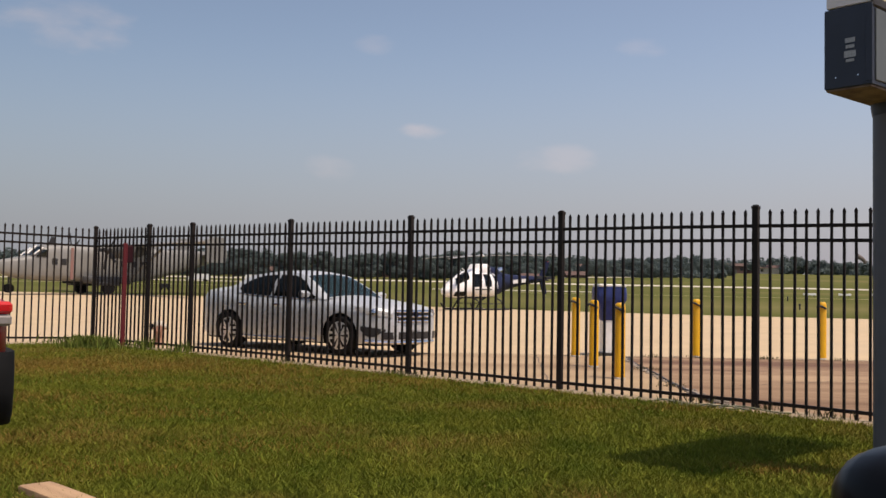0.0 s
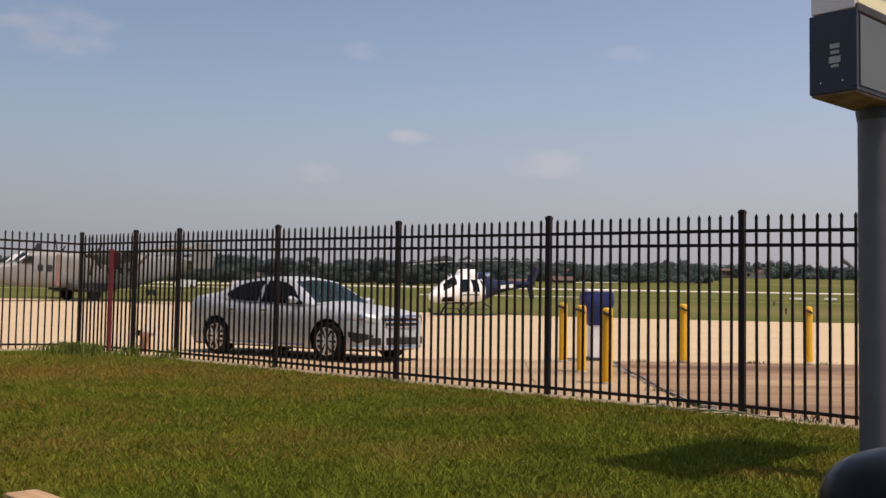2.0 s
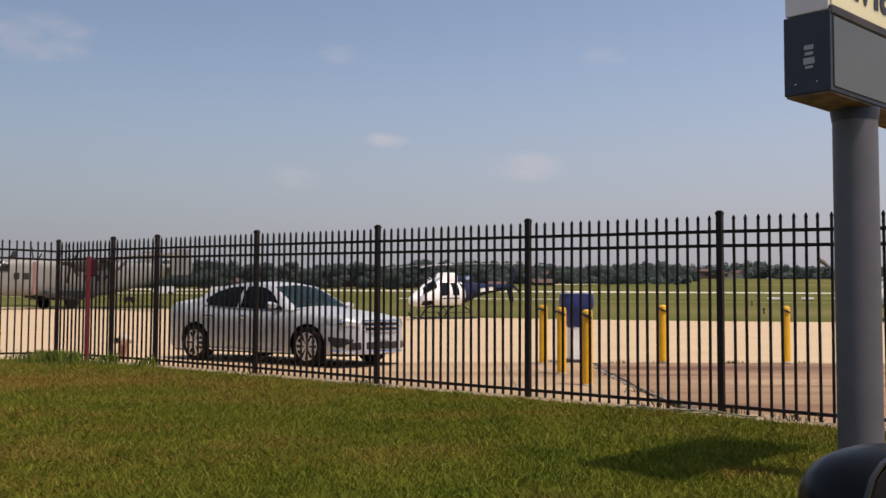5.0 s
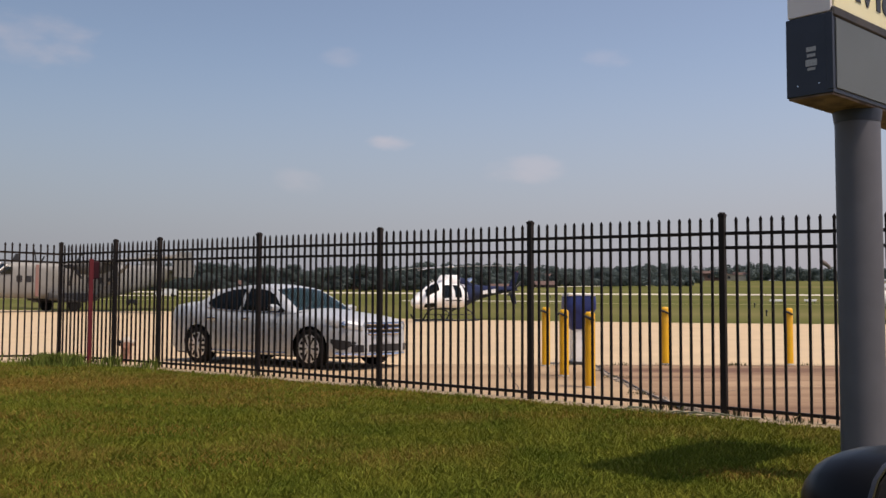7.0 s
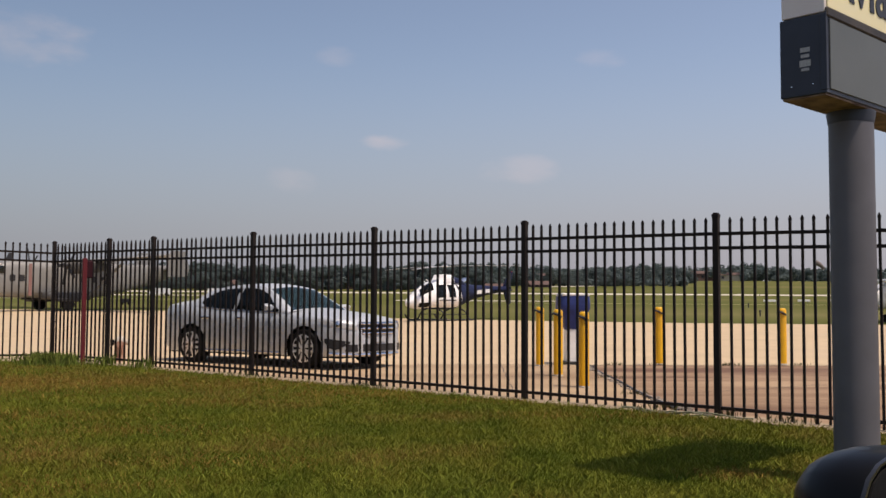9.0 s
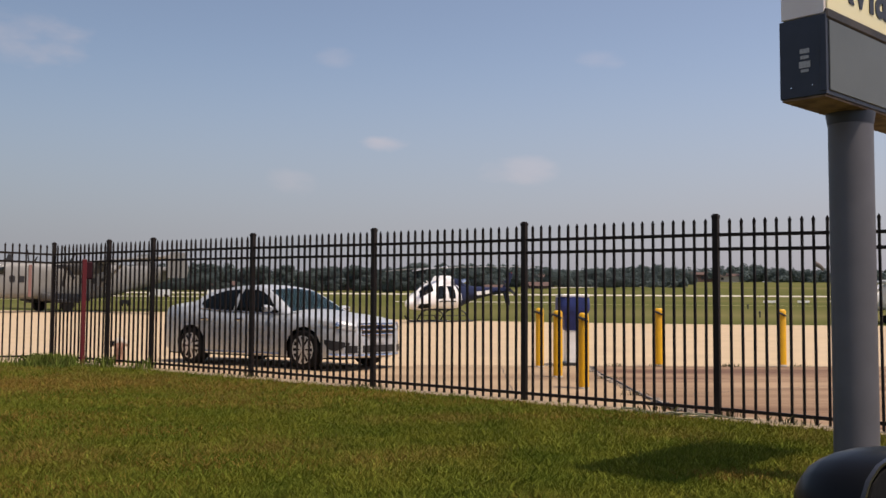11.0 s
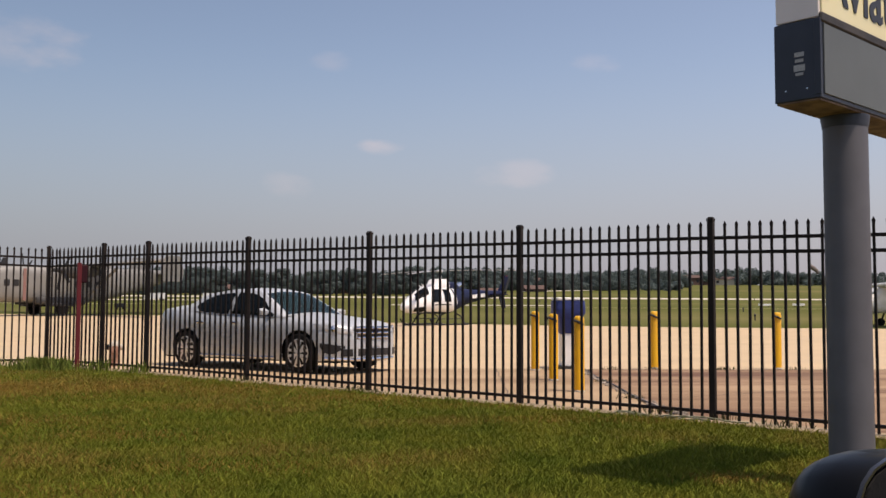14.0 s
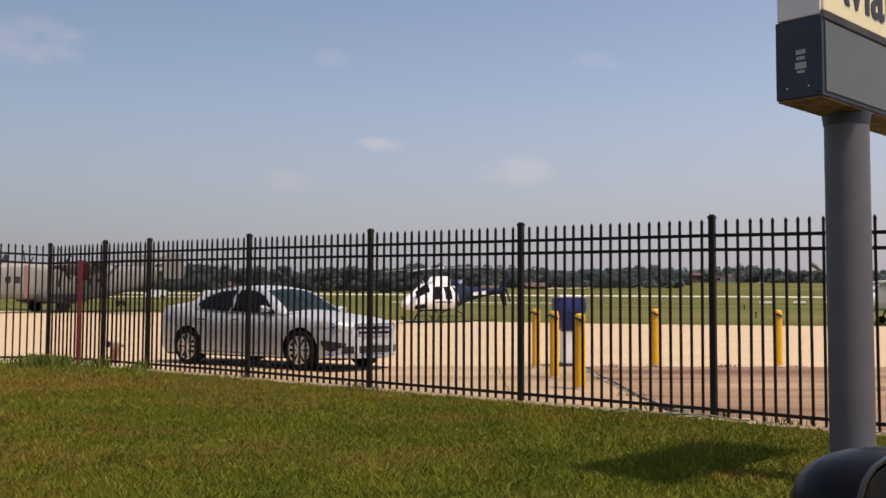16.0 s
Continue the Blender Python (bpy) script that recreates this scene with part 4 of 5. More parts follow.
# ---- pump cabinet under a blue cover, between the bollards ----
def make_pump():
    x, y = 2.32, 18.2
    p = thing("fuel_cabinet", "white pedestal cabinet with a blue fabric cover over its head", "fuel cabinet", pose(x, y, land(x, y) + 0.01, 0, 0, 8))
    part("pedestal", box(-0.12, 0.12, -0.14, 0.14, 0, 0.80, 0.012), WHITE, p, "white painted steel pedestal")
    part("base_frame", box(-0.16, 0.16, -0.18, 0.18, -0.02, 0.05, 0.01), DARK, p)
    for z in (0.62, 0.52):
        part("lock", lathe([(0.022, 0), (0.018, 0.02)], 10), DARK, p, "dark lock", m=pose(0.06, -0.14, z, 90, 0, 0))
    b = bmesh.new()
    secs = []
    for z, w, d in ((0.62, 0.10, 0.15), (0.70, 0.145, 0.17), (0.80, 0.185, 0.20), (0.92, 0.24, 0.24), (1.0, 0.29, 0.26), (1.10, 0.295, 0.265), (1.22, 0.285, 0.255)):
        r = []
        for k in range(36):
            a = 2 * math.pi * k / 36
            c, s = math.cos(a), math.sin(a)
            wob = 1 + 0.035 * math.sin(9 * a + 5 * z) * (1.3 - z) + 0.02 * math.sin(4 * a + 11 * z)
            r.append((w * wob * math.copysign(abs(c) ** 0.45, c) + 0.015 - 0.16 * max(0, 0.95 - z), d * wob * math.copysign(abs(s) ** 0.45, s), z + 0.02 * math.sin(3 * a) * (1.22 - z)))
        secs.append(r)
    part("cover", loft(secs, b), BLUE, p, "wrinkled blue fabric cover", smooth=60)
    part("head_top", box(-0.235, 0.265, -0.25, 0.24, 1.225, 1.275, 0.012), WHITE, p, "white top edge of the cabinet head")


make_pump()


# ---- red post with its box, and the hydrant behind the fence ----
def make_red_post():
    x, y = -6.18, 17.05
    p = thing("red_post", "dark red steel post with a small red box", "post", pose(x, y, land(x, y) + 0.01, 0, 0, 30))
    part("upright", box(-0.036, 0.036, -0.036, 0.036, -0.05, 1.84, 0.006), RED_POST, p)
    part("call_box", box(0.0, 0.13, -0.03, 0.08, 1.50, 1.80, 0.015), plain("maroon_paint", (0.035, 0.006, 0.010), 0.7, spec=0.2), p, "red steel call box")
    part("foot_plate", box(-0.12, 0.12, -0.12, 0.12, -0.02, 0.02, 0.004), CONCRETE_OLD, p, "pale footing")


make_red_post()


def make_hydrant():
    x, y = -5.95, 18.3
    h = thing("fire_hydrant", "faded red and tan fire hydrant on the apron", "fire hydrant", pose(x, y, land(x, y) + 0.005, 0, 0, 20) @ Matrix.Scale(0.86, 4))
    part("barrel", lathe([(0.16, 0), (0.16, 0.04), (0.12, 0.05), (0.115, 0.34), (0.14, 0.36), (0.14, 0.40)], 20), HYDRANT, h, smooth=40)
    part("bonnet", lathe([(0.13, 0.40), (0.125, 0.45), (0.08, 0.51), (0.03, 0.53), (0.03, 0.57)], 20), PALE_FAR, h, "pale bonnet", smooth=40)
    for s in (-1, 1):
        part("nozzle", tube([(s * 0.10, 0, 0.40), (s * 0.2, 0, 0.40)], [0.06, 0.065], 12), BLACK if s < 0 else PALE_FAR, h, "capped side nozzle")
    part("front_nozzle", tube([(0, -0.1, 0.36), (0, -0.2, 0.36)], [0.075, 0.08], 12), HYDRANT, h)


make_hydrant()


# ---- red car at the edge of the lawn, only its tail is seen ----
LAMP_DULL = plain("dull_lamp_lens", (0.30, 0.27, 0.25), 0.3)


def make_red_suv(m):
    c = thing("red_suv", "dark red car with a black bumper parked beside the lawn", "car", m)
    # nose at +x, tail at x = -2.3
    xs = (-2.27, -2.2, -2.05, -1.6, 0.8, 1.3, 2.0, 2.2)

    def sec(x, z0, z1, hw):
        return [(x, -hw * k, z) for z, k in ((z0, 0.95), (z0 + (z1 - z0) * 0.4, 1.0), (z0 + (z1 - z0) * 0.85, 0.985), (z1, 0.93))] + [(x, hw * k, z) for z, k in ((z1, 0.93), (z0 + (z1 - z0) * 0.85, 0.985), (z0 + (z1 - z0) * 0.4, 1.0), (z0, 0.95))]
    body = [sec(x, z0, z1, w) for x, z0, z1, w in ((-2.24, 0.86, 1.22, 0.84), (-2.20, 0.84, 1.24, 0.89), (-2.0, 0.80, 1.25, 0.92), (-1.0, 0.45, 1.24, 0.93), (0.8, 0.42, 1.20, 0.93), (1.6, 0.45, 1.16, 0.90), (2.1, 0.5, 1.05, 0.84), (2.25, 0.55, 0.95, 0.74))]
    part("body", loft(body), RED_CAR, c, "dark red body", smooth=40)
    top = [sec(x, 1.18, z1, w) for x, z1, w in ((-2.16, 1.24, 0.86), (-2.05, 1.50, 0.80), (-1.92, 1.74, 0.74), (-0.5, 1.80, 0.74), (0.2, 1.74, 0.74), (0.95, 1.24, 0.84))]
    part("cabin", loft(top), CAR_GLASS, c, "dark glazed cabin", smooth=40)
    part("roof", loft([sec(x, z - 0.05, z, w) for x, z, w in ((-1.95, 1.75, 0.73), (-1.5, 1.82, 0.75), (-0.5, 1.84, 0.75), (0.2, 1.76, 0.72))]), RED_CAR, c, smooth=40)
    part("rear_bumper", loft([[(x, y * w, z) for y, z in ((-0.82, 0.42), (-0.94, 0.50), (-1, 0.64), (-1, 0.80), (-0.95, 0.90), (0.95, 0.90), (1, 0.80), (1, 0.64), (0.94, 0.50), (0.82, 0.42))] for x, w in ((-2.31, 0.72), (-2.29, 0.82), (-2.25, 0.89), (-2.17, 0.935), (-1.75, 0.945))]), BLACK, c, "black plastic rear bumper", smooth=60)
    part("front_bumper", loft([[(x, y * w, z) for y, z in ((-1, 0.3), (-1, 0.7), (1, 0.7), (1, 0.3))] for x, w in ((1.7, 0.92), (2.2, 0.86), (2.34, 0.6))]), DARK, c)
    part("underbody", box(-2.1, 2.0, -0.75, 0.75, 0.26, 0.6, 0.03), BLACK, c)
    for s in (-1, 1):
        part("tail_lamp", box(-2.262, -2.10, s * 0.84 - 0.09, s * 0.84 + 0.09, 1.145, 1.225, 0.02), LAMP_RED, c, "red tail lamp")
        part("reverse_lamp", box(-2.260, -2.10, s * 0.84 - 0.088, s * 0.84 + 0.088, 1.07, 1.14, 0.015), LAMP_DULL, c, "dull pale reversing lamp")
        for x in (-1.35, 1.4):
            wheel_parts(c, x, s * 0.80, 0.36, 0.24, s, 5)


make_red_suv(pose(-5.385, 5.83, land(-5, 6.2) - 0.013, 0, 0, 212))


# ---- timber kerb at the edge of the lawn ----
def make_kerb():
    b = box(-1.2, 1.2, -0.11, 0.11, -0.05, 0.11, 0.025, seg=2)
    bmesh.ops.subdivide_edges(b, edges=[e for e in b.edges if e.calc_length() > 1], cuts=10)
    for v in b.verts:
        v.co += Vector((0, 0.006 * math.sin(7 * v.co.x), 0.006 * math.sin(5 * v.co.x + 1)))
    thing("kerb_timber", "weathered tan parking kerb lying at the lawn's edge", "kerb", pose(-1.877, 5.352, land(0, 5.6) - 0.012, 0, 0, -43), bm=b, mat=TIMBER, smooth=50)


make_kerb()


# ---- dark car beside the camera, of which the door mirror shows ----
def make_near_car(m):
    c = thing("dark_car", "black car close by with a dark rounded door mirror", "car", m)
    NEAR = plain("black_gloss_paint", (0.004, 0.004, 0.0042), 0.34, coat=0.05, spec=0.16)
    RIM = plain("glossy_black_rim", (0.02, 0.02, 0.021), 0.12, coat=0.8)
    # nose at +x; the near side is at y = 0
    part("body", loft([[(x, 1.7, 0.25), (x, 0.0, 0.25), (x, -0.03, 0.55), (x, 0.02, zt - 0.04), (x, 0.10, zt), (x, 1.6, zt)] for x, zt in ((-3.0, 0.80), (-2.6, 0.88), (0.2, 0.84), (1.2, 0.70), (1.6, 0.5))]), NEAR, c, "black body side", smooth=40)
    for x in (-2.2, 0.95):
        wheel_parts(c, x, 0.06, 0.32, 0.2, -1, 5)
        wheel_parts(c, x, 1.62, 0.32, 0.2, 1, 5)
    # mirror shell: rounded front, open towards -x
    n = 20
    secs = []
    for k, (x, sc) in enumerate(((0.125, 0.10), (0.118, 0.34), (0.10, 0.58), (0.07, 0.78), (0.03, 0.92), (-0.02, 0.985), (-0.07, 1.0), (-0.085, 0.985))):
        secs.append([(x, 0.145 * sc * math.copysign(abs(math.cos(a)) ** 0.75, math.cos(a)), 0.098 * sc * math.copysign(abs(math.sin(a)) ** 0.75, math.sin(a))) for a in [2 * math.pi * i / n for i in range(n)]])
    mir = part("door_mirror", loft(secs), NEAR, c, "glossy black rounded mirror housing", m=pose(0.146, -0.203, 1.011, 0, 0, -24) @ Matrix.Diagonal((0.82, 1.02, 1.08, 1)), smooth=60)
    rim = [[(x, 0.145 * sc * math.copysign(abs(math.cos(a)) ** 0.75, math.cos(a)), 0.098 * sc * math.copysign(abs(math.sin(a)) ** 0.75, math.sin(a))) for a in [2 * math.pi * i / n for i in range(n)]] for x, sc in ((-0.084, 0.99), (-0.092, 0.985), (-0.092, 0.95), (-0.086, 0.94))]
    part("mirror_rim", loft(rim, cap=False), RIM, mir, "glossy black rim of the mirror", smooth=60)
    # the glass's dark reflection is painted as dull black
    part("mirror_glass", loft([[(x, 0.13 * math.copysign(abs(math.cos(a)) ** 0.75, math.cos(a)), 0.086 * math.copysign(abs(math.sin(a)) ** 0.75, math.sin(a))) for a in [2 * math.pi * i / n for i in range(n)]] for x in (-0.087, -0.092)]), BLACK, mir, "mirror glass, flat black for the dark it reflects")
    part("mirror_arm", tube([(0.14, 0.03, 0.80), (0.13, -0.05, 0.87), (0.12, -0.12, 0.99)], [0.05, 0.04, 0.035], 10), DARK, c, smooth=50)


make_near_car(pose(0.705, 1.36, land(0, 1.5) + 0.0, 0, 0, 150))


# ---- windsock, marker boards and a light aircraft on the field ----
def make_windsock():
    y = 118.0
    x = 0.372 * y
    z = land(x, y)
    w = thing("windsock", "faded windsock hanging from a thin mast on the field", "windsock", pose(x, y, z))
    top = 4.75
    part("mast", tube([(0, 0, -0.1), (0, 0, top)], [0.05, 0.035], 8), PALE_FAR, w, "pale thin mast")
    part("frame", tube([(0, 0, top), (0.5, 0, top - 0.1)], 0.04, 6), DARK, w)
    part("sock", tube([(0.0, 0, top + 0.1), (0.45, 0, top - 0.12), (0.8, 0, top - 0.4), (1.0, 0, top - 0.75)], [0.30, 0.27, 0.22, 0.17], 12, cap=False), SOCK, w, "faded cloth sock")


make_windsock()


def make_field_signs():
    for x, y, wd in ((37.8, 116, 1.5), (42.5, 118, 1.5), (47.4, 121, 1.6)):
        s = thing("marker_board", "low white marker board on the airfield grass", "marker board", pose(x, y, land(x, y), 0, 0, 5), group="marker boards on the field")
        part("panel", box(-wd / 2, wd / 2, -0.04, 0.04, 0.18, 0.42, 0.01), WHITE, s)
        for dx in (-0.5, 0.5):
            part("leg", box(dx - 0.04, dx + 0.04, -0.03, 0.03, -0.05, 0.2), DARK, s)
    for x, y in ((21.5, 68), (15.0, 150), (28.0, 92), (-31, 150), (60, 190), (25, 205)):
        s = thing("edge_light", "small dark taxiway edge light in the grass", "edge light", pose(x, y, land(x, y)), group="edge lights on the field")
        part("stem", tube([(0, 0, -0.05), (0, 0, 0.3)], 0.05, 8), DARK, s)
        part("lamp", lathe([(0.08, 0.3), (0.08, 0.38), (0.03, 0.43)], 10), DARK, s)


make_field_signs()


def make_light_aircraft(m):
    a = thing("light_aircraft", "white parked light aeroplane on the field's edge", "aircraft", m)
    # nose at +x
    part("fuselage", loft([ring(x, 0, z, w, u, d, 14, 2.6) for x, z, w, u, d in ((2.3, 1.0, 0.12, 0.12, 0.12), (2.15, 1.0, 0.42, 0.3, 0.35), (1.2, 1.05, 0.55, 0.42, 0.45), (0.5, 1.15, 0.58, 0.85, 0.5), (-0.6, 1.2, 0.55, 0.85, 0.5), (-2.0, 1.3, 0.32, 0.45, 0.3), (-5.0, 1.5, 0.12, 0.12, 0.1))]), WHITE, a, "white fuselage", smooth=45)
    part("windscreen", loft([[(1.16, -0.40, 1.50), (1.16, 0.40, 1.50)], [(0.62, -0.42, 2.0), (0.62, 0.42, 2.0)]], close=False), WHITE, a, "white cover over the windscreen")
    part("wing", box(-0.9, 0.6, -5.3, 5.3, 2.02, 2.18, 0.05), WHITE, a, "white high wing")
    part("fin", prism([(-4.1, 1.6), (-5.2, 1.6), (-5.5, 2.8), (-5.0, 2.8)], -0.05, 0.05, "y"), WHITE, a, "white swept fin")
    part("tailplane", box(-5.2, -4.4, -1.6, 1.6, 1.5, 1.57, 0.02), WHITE, a)
    part("propeller", box(2.3, 2.36, -0.08, 0.08, 0.15, 1.85, 0.02), DARK, a)
    for x, y in ((1.7, 0), (0.1, 1.1), (0.1, -1.1)):
        part("wheel", tube([(x, y - 0.08, 0.2), (x, y + 0.08, 0.2)], 0.2, 14), BLACK, a)
        part("gear_leg", tube([(x, y * 0.4, 0.75), (x, y, 0.2)], 0.05, 6), DARK, a)


make_light_aircraft(pose(26.2, 58.0, land(0, 58) + 0.005, 0, 0, 174) @ Matrix.Scale(1.15, 4))


def far_van(x, y, turn):
    """A small white van far off on the taxiway."""
    v = thing("service_van", "small white service van far across the field", "van", pose(x, y, land(x, y) + 0.03, 0, 0, turn) @ Matrix.Scale(0.75, 4), group="vans across the field")
    part("body", loft([[(px, -0.9, 0.35), (px, 0.9, 0.35), (px, 0.85, zt), (px, -0.85, zt)] for px, zt in ((-2.2, 1.55), (0.9, 1.6), (1.4, 1.05), (2.2, 0.9))]), WHITE, v, "white van body")
    part("windscreen", loft([[(0.95, -0.78, 1.52), (0.95, 0.78, 1.52)], [(1.39, -0.8, 1.08), (1.39, 0.8, 1.08)]], close=False), CAR_GLASS, v)
    for px in (-1.4, 1.4):
        for s in (-1, 1):
            part("wheel", tube([(px, s * 0.72, 0.32), (px, s * 0.93, 0.32)], 0.32, 14), BLACK, v)


for vx, vy, vt in ((-34.5, 152, 10), (-31.6, 150, 170), (-25.8, 150, 5), (-43.5, 152, 185)):
    far_van(vx, vy, vt)


def make_tow_cart():
    x, y = -29.5, 92.0
    c = thing("tow_cart", "dark low ground power cart on the field's edge", "cart", pose(x, y, land(x, y), 0, 0, 12) @ Matrix.Scale(0.45, 4))
    part("body", box(-1.1, 1.1, -0.6, 0.6, 0.4, 1.25, 0.08), DARK, c)
    part("drawbar", tube([(1.1, 0, 0.45), (1.9, 0, 0.35)], 0.05, 6), DARK, c)
    for px in (-0.7, 0.7):
        for s in (-1, 1):
            part("wheel", tube([(px, s * 0.5, 0.25), (px, s * 0.68, 0.25)], 0.26, 12), BLACK, c)


make_tow_cart()


# ---- taxiway and runway strips across the field ----
def strip(name, label, x0, x1, ya, yb, width, mat, n=24):
    """A paved strip from (x0, ya) to (x1, yb)."""
    b = bmesh.new()
    rows = []
    for i in range(n + 1):
        x = x0 + (x1 - x0) * i / n
        y = ya + (yb - ya) * i / n
        rows.append((b.verts.new((x, y - width / 2, land(x, y - width / 2) + 0.03)), b.verts.new((x, y + width / 2, land(x, y + width / 2) + 0.03))))
    for r0, r1 in zip(rows, rows[1:]):
        b.faces.new((r0[0], r1[0], r1[1], r0[1]))
    thing(name, label, "taxiway", kind="structure", bm=b, mat=mat)


TAXI = material("bleached_taxiway", (0.62, 0.56, 0.46), 0.9, color2=(0.52, 0.47, 0.39), scale=0.2, stretch=(0.2, 1, 1))
TAXI_DRY = material("dry_grass_verge", (0.33, 0.29, 0.13), 0.95, color2=(0.24, 0.23, 0.09), scale=0.1, stretch=(0.2, 1, 1))
strip("taxiway_1", "bleached concrete taxiway across the grass", -160, 220, 216, 196, 9, TAXI)
strip("taxiway_2", "narrow dry verge line across the grass", 4, 130, 109, 96, 1.6, TAXI_DRY)
strip("taxiway_3", "short bleached taxiway behind the helicopter", -6, 16, 122, 121, 5, TAXI)
strip("taxiway_4", "bleached taxiway behind the parked aircraft", -150, -24, 170, 163, 9, TAXI)
strip("taxiway_5", "dry verge line behind the parked aircraft", -150, -20, 128, 122, 3, TAXI_DRY)
strip("taxiway_6", "bleached concrete strip rising over the field", 22, 60, 268, 300, 7, TAXI)


# ---- joints, cable trench and weeds on the slabs ----
def make_joints():
    b = bmesh.new()
    for x0, y0, x1, y1, w in ((-0.5, 17.71, 13, 18.11, 0.06), (0.9, 12.6, 1.0, 17.7, 0.015), (5.2, 14.2, 8.4, 14.6, 0.02), (3.2, 13.1, 5.2, 14.2, 0.018), (1.0, 15.3, 2.3, 15.25, 0.02)):
        d = Vector((x1 - x0, y1 - y0)).normalized()
        nx, ny = -d.y * w / 2, d.x * w / 2
        n = 14
        rows = []
        for i in range(n + 1):
            x, y = x0 + (x1 - x0) * i / n + 0.02 * math.sin(i * 2.3), y0 + (y1 - y0) * i / n + 0.015 * math.sin(i * 1.7)
            rows.append((b.verts.new((x - nx, y - ny, land(x, y - ny) + 0.016)), b.verts.new((x + nx, y + ny, land(x, y + ny) + 0.016))))
        for r0, r1 in zip(rows, rows[1:]):
            b.faces.new((r0[0], r1[0], r1[1], r0[1]))
    thing("pavement_joints", "dark sealed joints and cracks in the concrete", "joint", kind="structure", bm=b, mat=JOINT)
    # rough filled trench from the cabinet to the fence
    b = bmesh.new()
    rng = random.Random(4)
    pts = [(2.52, 17.8), (2.46, 16.63), (2.50, 14.3), (2.60, 12.3), (2.78, 11.2)]
    for i in range(420):
        u = rng.random() * 4
        k = int(min(u, 3))
        f = u - k
        x = pts[k][0] * (1 - f) + pts[k + 1][0] * f + rng.gauss(0, 0.035)
        y = pts[k][1] * (1 - f) + pts[k + 1][1] * f
        s = rng.uniform(0.012, 0.04)
        r = bmesh.new()
        bmesh.ops.create_icosphere(r, subdivisions=1, radius=s)
        for v in r.verts:
            v.co *= rng.uniform(0.7, 1.2)
        bmesh.ops.scale(r, vec=(1, 1, 0.6), verts=r.verts)
        merge(b, r, pose(x, y, land(x, y) + 0.014))
    thing("trench_gravel", "grey broken gravel in the trench across the slabs", "gravel", kind="stuff", bm=b, mat=JOINT_STONE)
    b = bmesh.new()
    tube([(2.52 + 0.012 * max(0, i - 8) + 0.02 * math.sin(i), 18.1 - i * 0.46, land(0, 18.1 - i * 0.46) + 0.03) for i in range(16)], 0.013, 6, b)
    thing("ground_cable", "dark cable lying along the trench", "cable", bm=b, mat=DARK)


HOSE = material("grey_green_hose", (0.20, 0.20, 0.13), 0.7, color2=(0.13, 0.14, 0.09), scale=9)


def make_slab_edge():
    """The pale edge of the slabs in which the fence posts stand."""
    rows = []
    b = bmesh.new()
    for i in range(60):
        x = -6.4 + i * 0.2
        y = fence_y(x)
        w0, w1 = -0.34 + 0.03 * math.sin(4.3 * x), 0.16 + 0.02 * math.sin(6.1 * x)
        rows.append([b.verts.new((x, y + w, land(x, y + w) + 0.024 - (0.03 if k in (0, 3) else 0))) for k, w in enumerate((w0, w0, w1, w1))])
    for r0, r1 in zip(rows, rows[1:]):
        for k in range(3):
            b.faces.new((r0[k], r1[k], r1[k + 1], r0[k + 1]))
    thing("pavement_edge", "pale gritty concrete edge along the fence's foot", "concrete edge", kind="structure", bm=b, mat=GRAVEL)
    b = bmesh.new()
    for k, (x0, x1, dy) in enumerate(((1.95, 2.85, 0.0), (2.0, 3.2, 0.06), (2.1, 2.75, -0.05))):
        tube([(x0 + (x1 - x0) * i / 12, fence_y(x0 + (x1 - x0) * i / 12) - 0.34 + dy + 0.05 * math.sin(i * 0.6 + k), land(x0, 10.5) + 0.06 + 0.02 * math.sin(i * 0.9 + k)) for i in range(13)], 0.009, 6, b)
    thing("garden_hose", "grey-green weathered hose lying along the fence's foot", "hose", bm=b, mat=HOSE)


make_slab_edge()
JOINT_STONE = material("grey_gravel", (0.30, 0.25, 0.20), 0.95, color2=(0.16, 0.135, 0.11), scale=5, vary=0.5)
make_joints()


# ---- leaves, trees ----
def leaf_cloud(centres, count, size, rng, squash=0.8):
    """Small leaf faces scattered over uneven clumps: (x, y, z, radius)."""
    n = count
    w = np.array([c[3] ** 2 for c in centres])
    pick = rng.choice(len(centres), n, p=w / w.sum())
    C = np.array(centres)[pick]
    d = rng.normal(size=(n, 3))
    d /= np.linalg.norm(d, axis=1)[:, None]
    rad = C[:, 3] * rng.uniform(0.80, 1.10, n)
    p = C[:, :3] + d * rad[:, None] * np.array([1, 1, squash])
    face = d + 0.35 * rng.normal(size=(n, 3))
    u = np.cross(face, rng.normal(size=(n, 3)))
    u /= np.linalg.norm(u, axis=1)[:, None] + 1e-6
    v = np.cross(u, face)
    v /= np.linalg.norm(v, axis=1)[:, None] + 1e-6
    s = size * rng.uniform(0.6, 1.4, n)[:, None]
    V = np.stack([p - u * s, p - v * s * 0.6, p + u * s, p + v * s * 0.6], 1).reshape(-1, 3)
    F = np.arange(n * 4).reshape(n, 4)
    return V, F


def mesh_from(name, V, F, mat):
    me = bpy.data.meshes.new(name)
    me.from_pydata(V.tolist(), [], F.tolist())
    me.materials.append(mat)
    return me


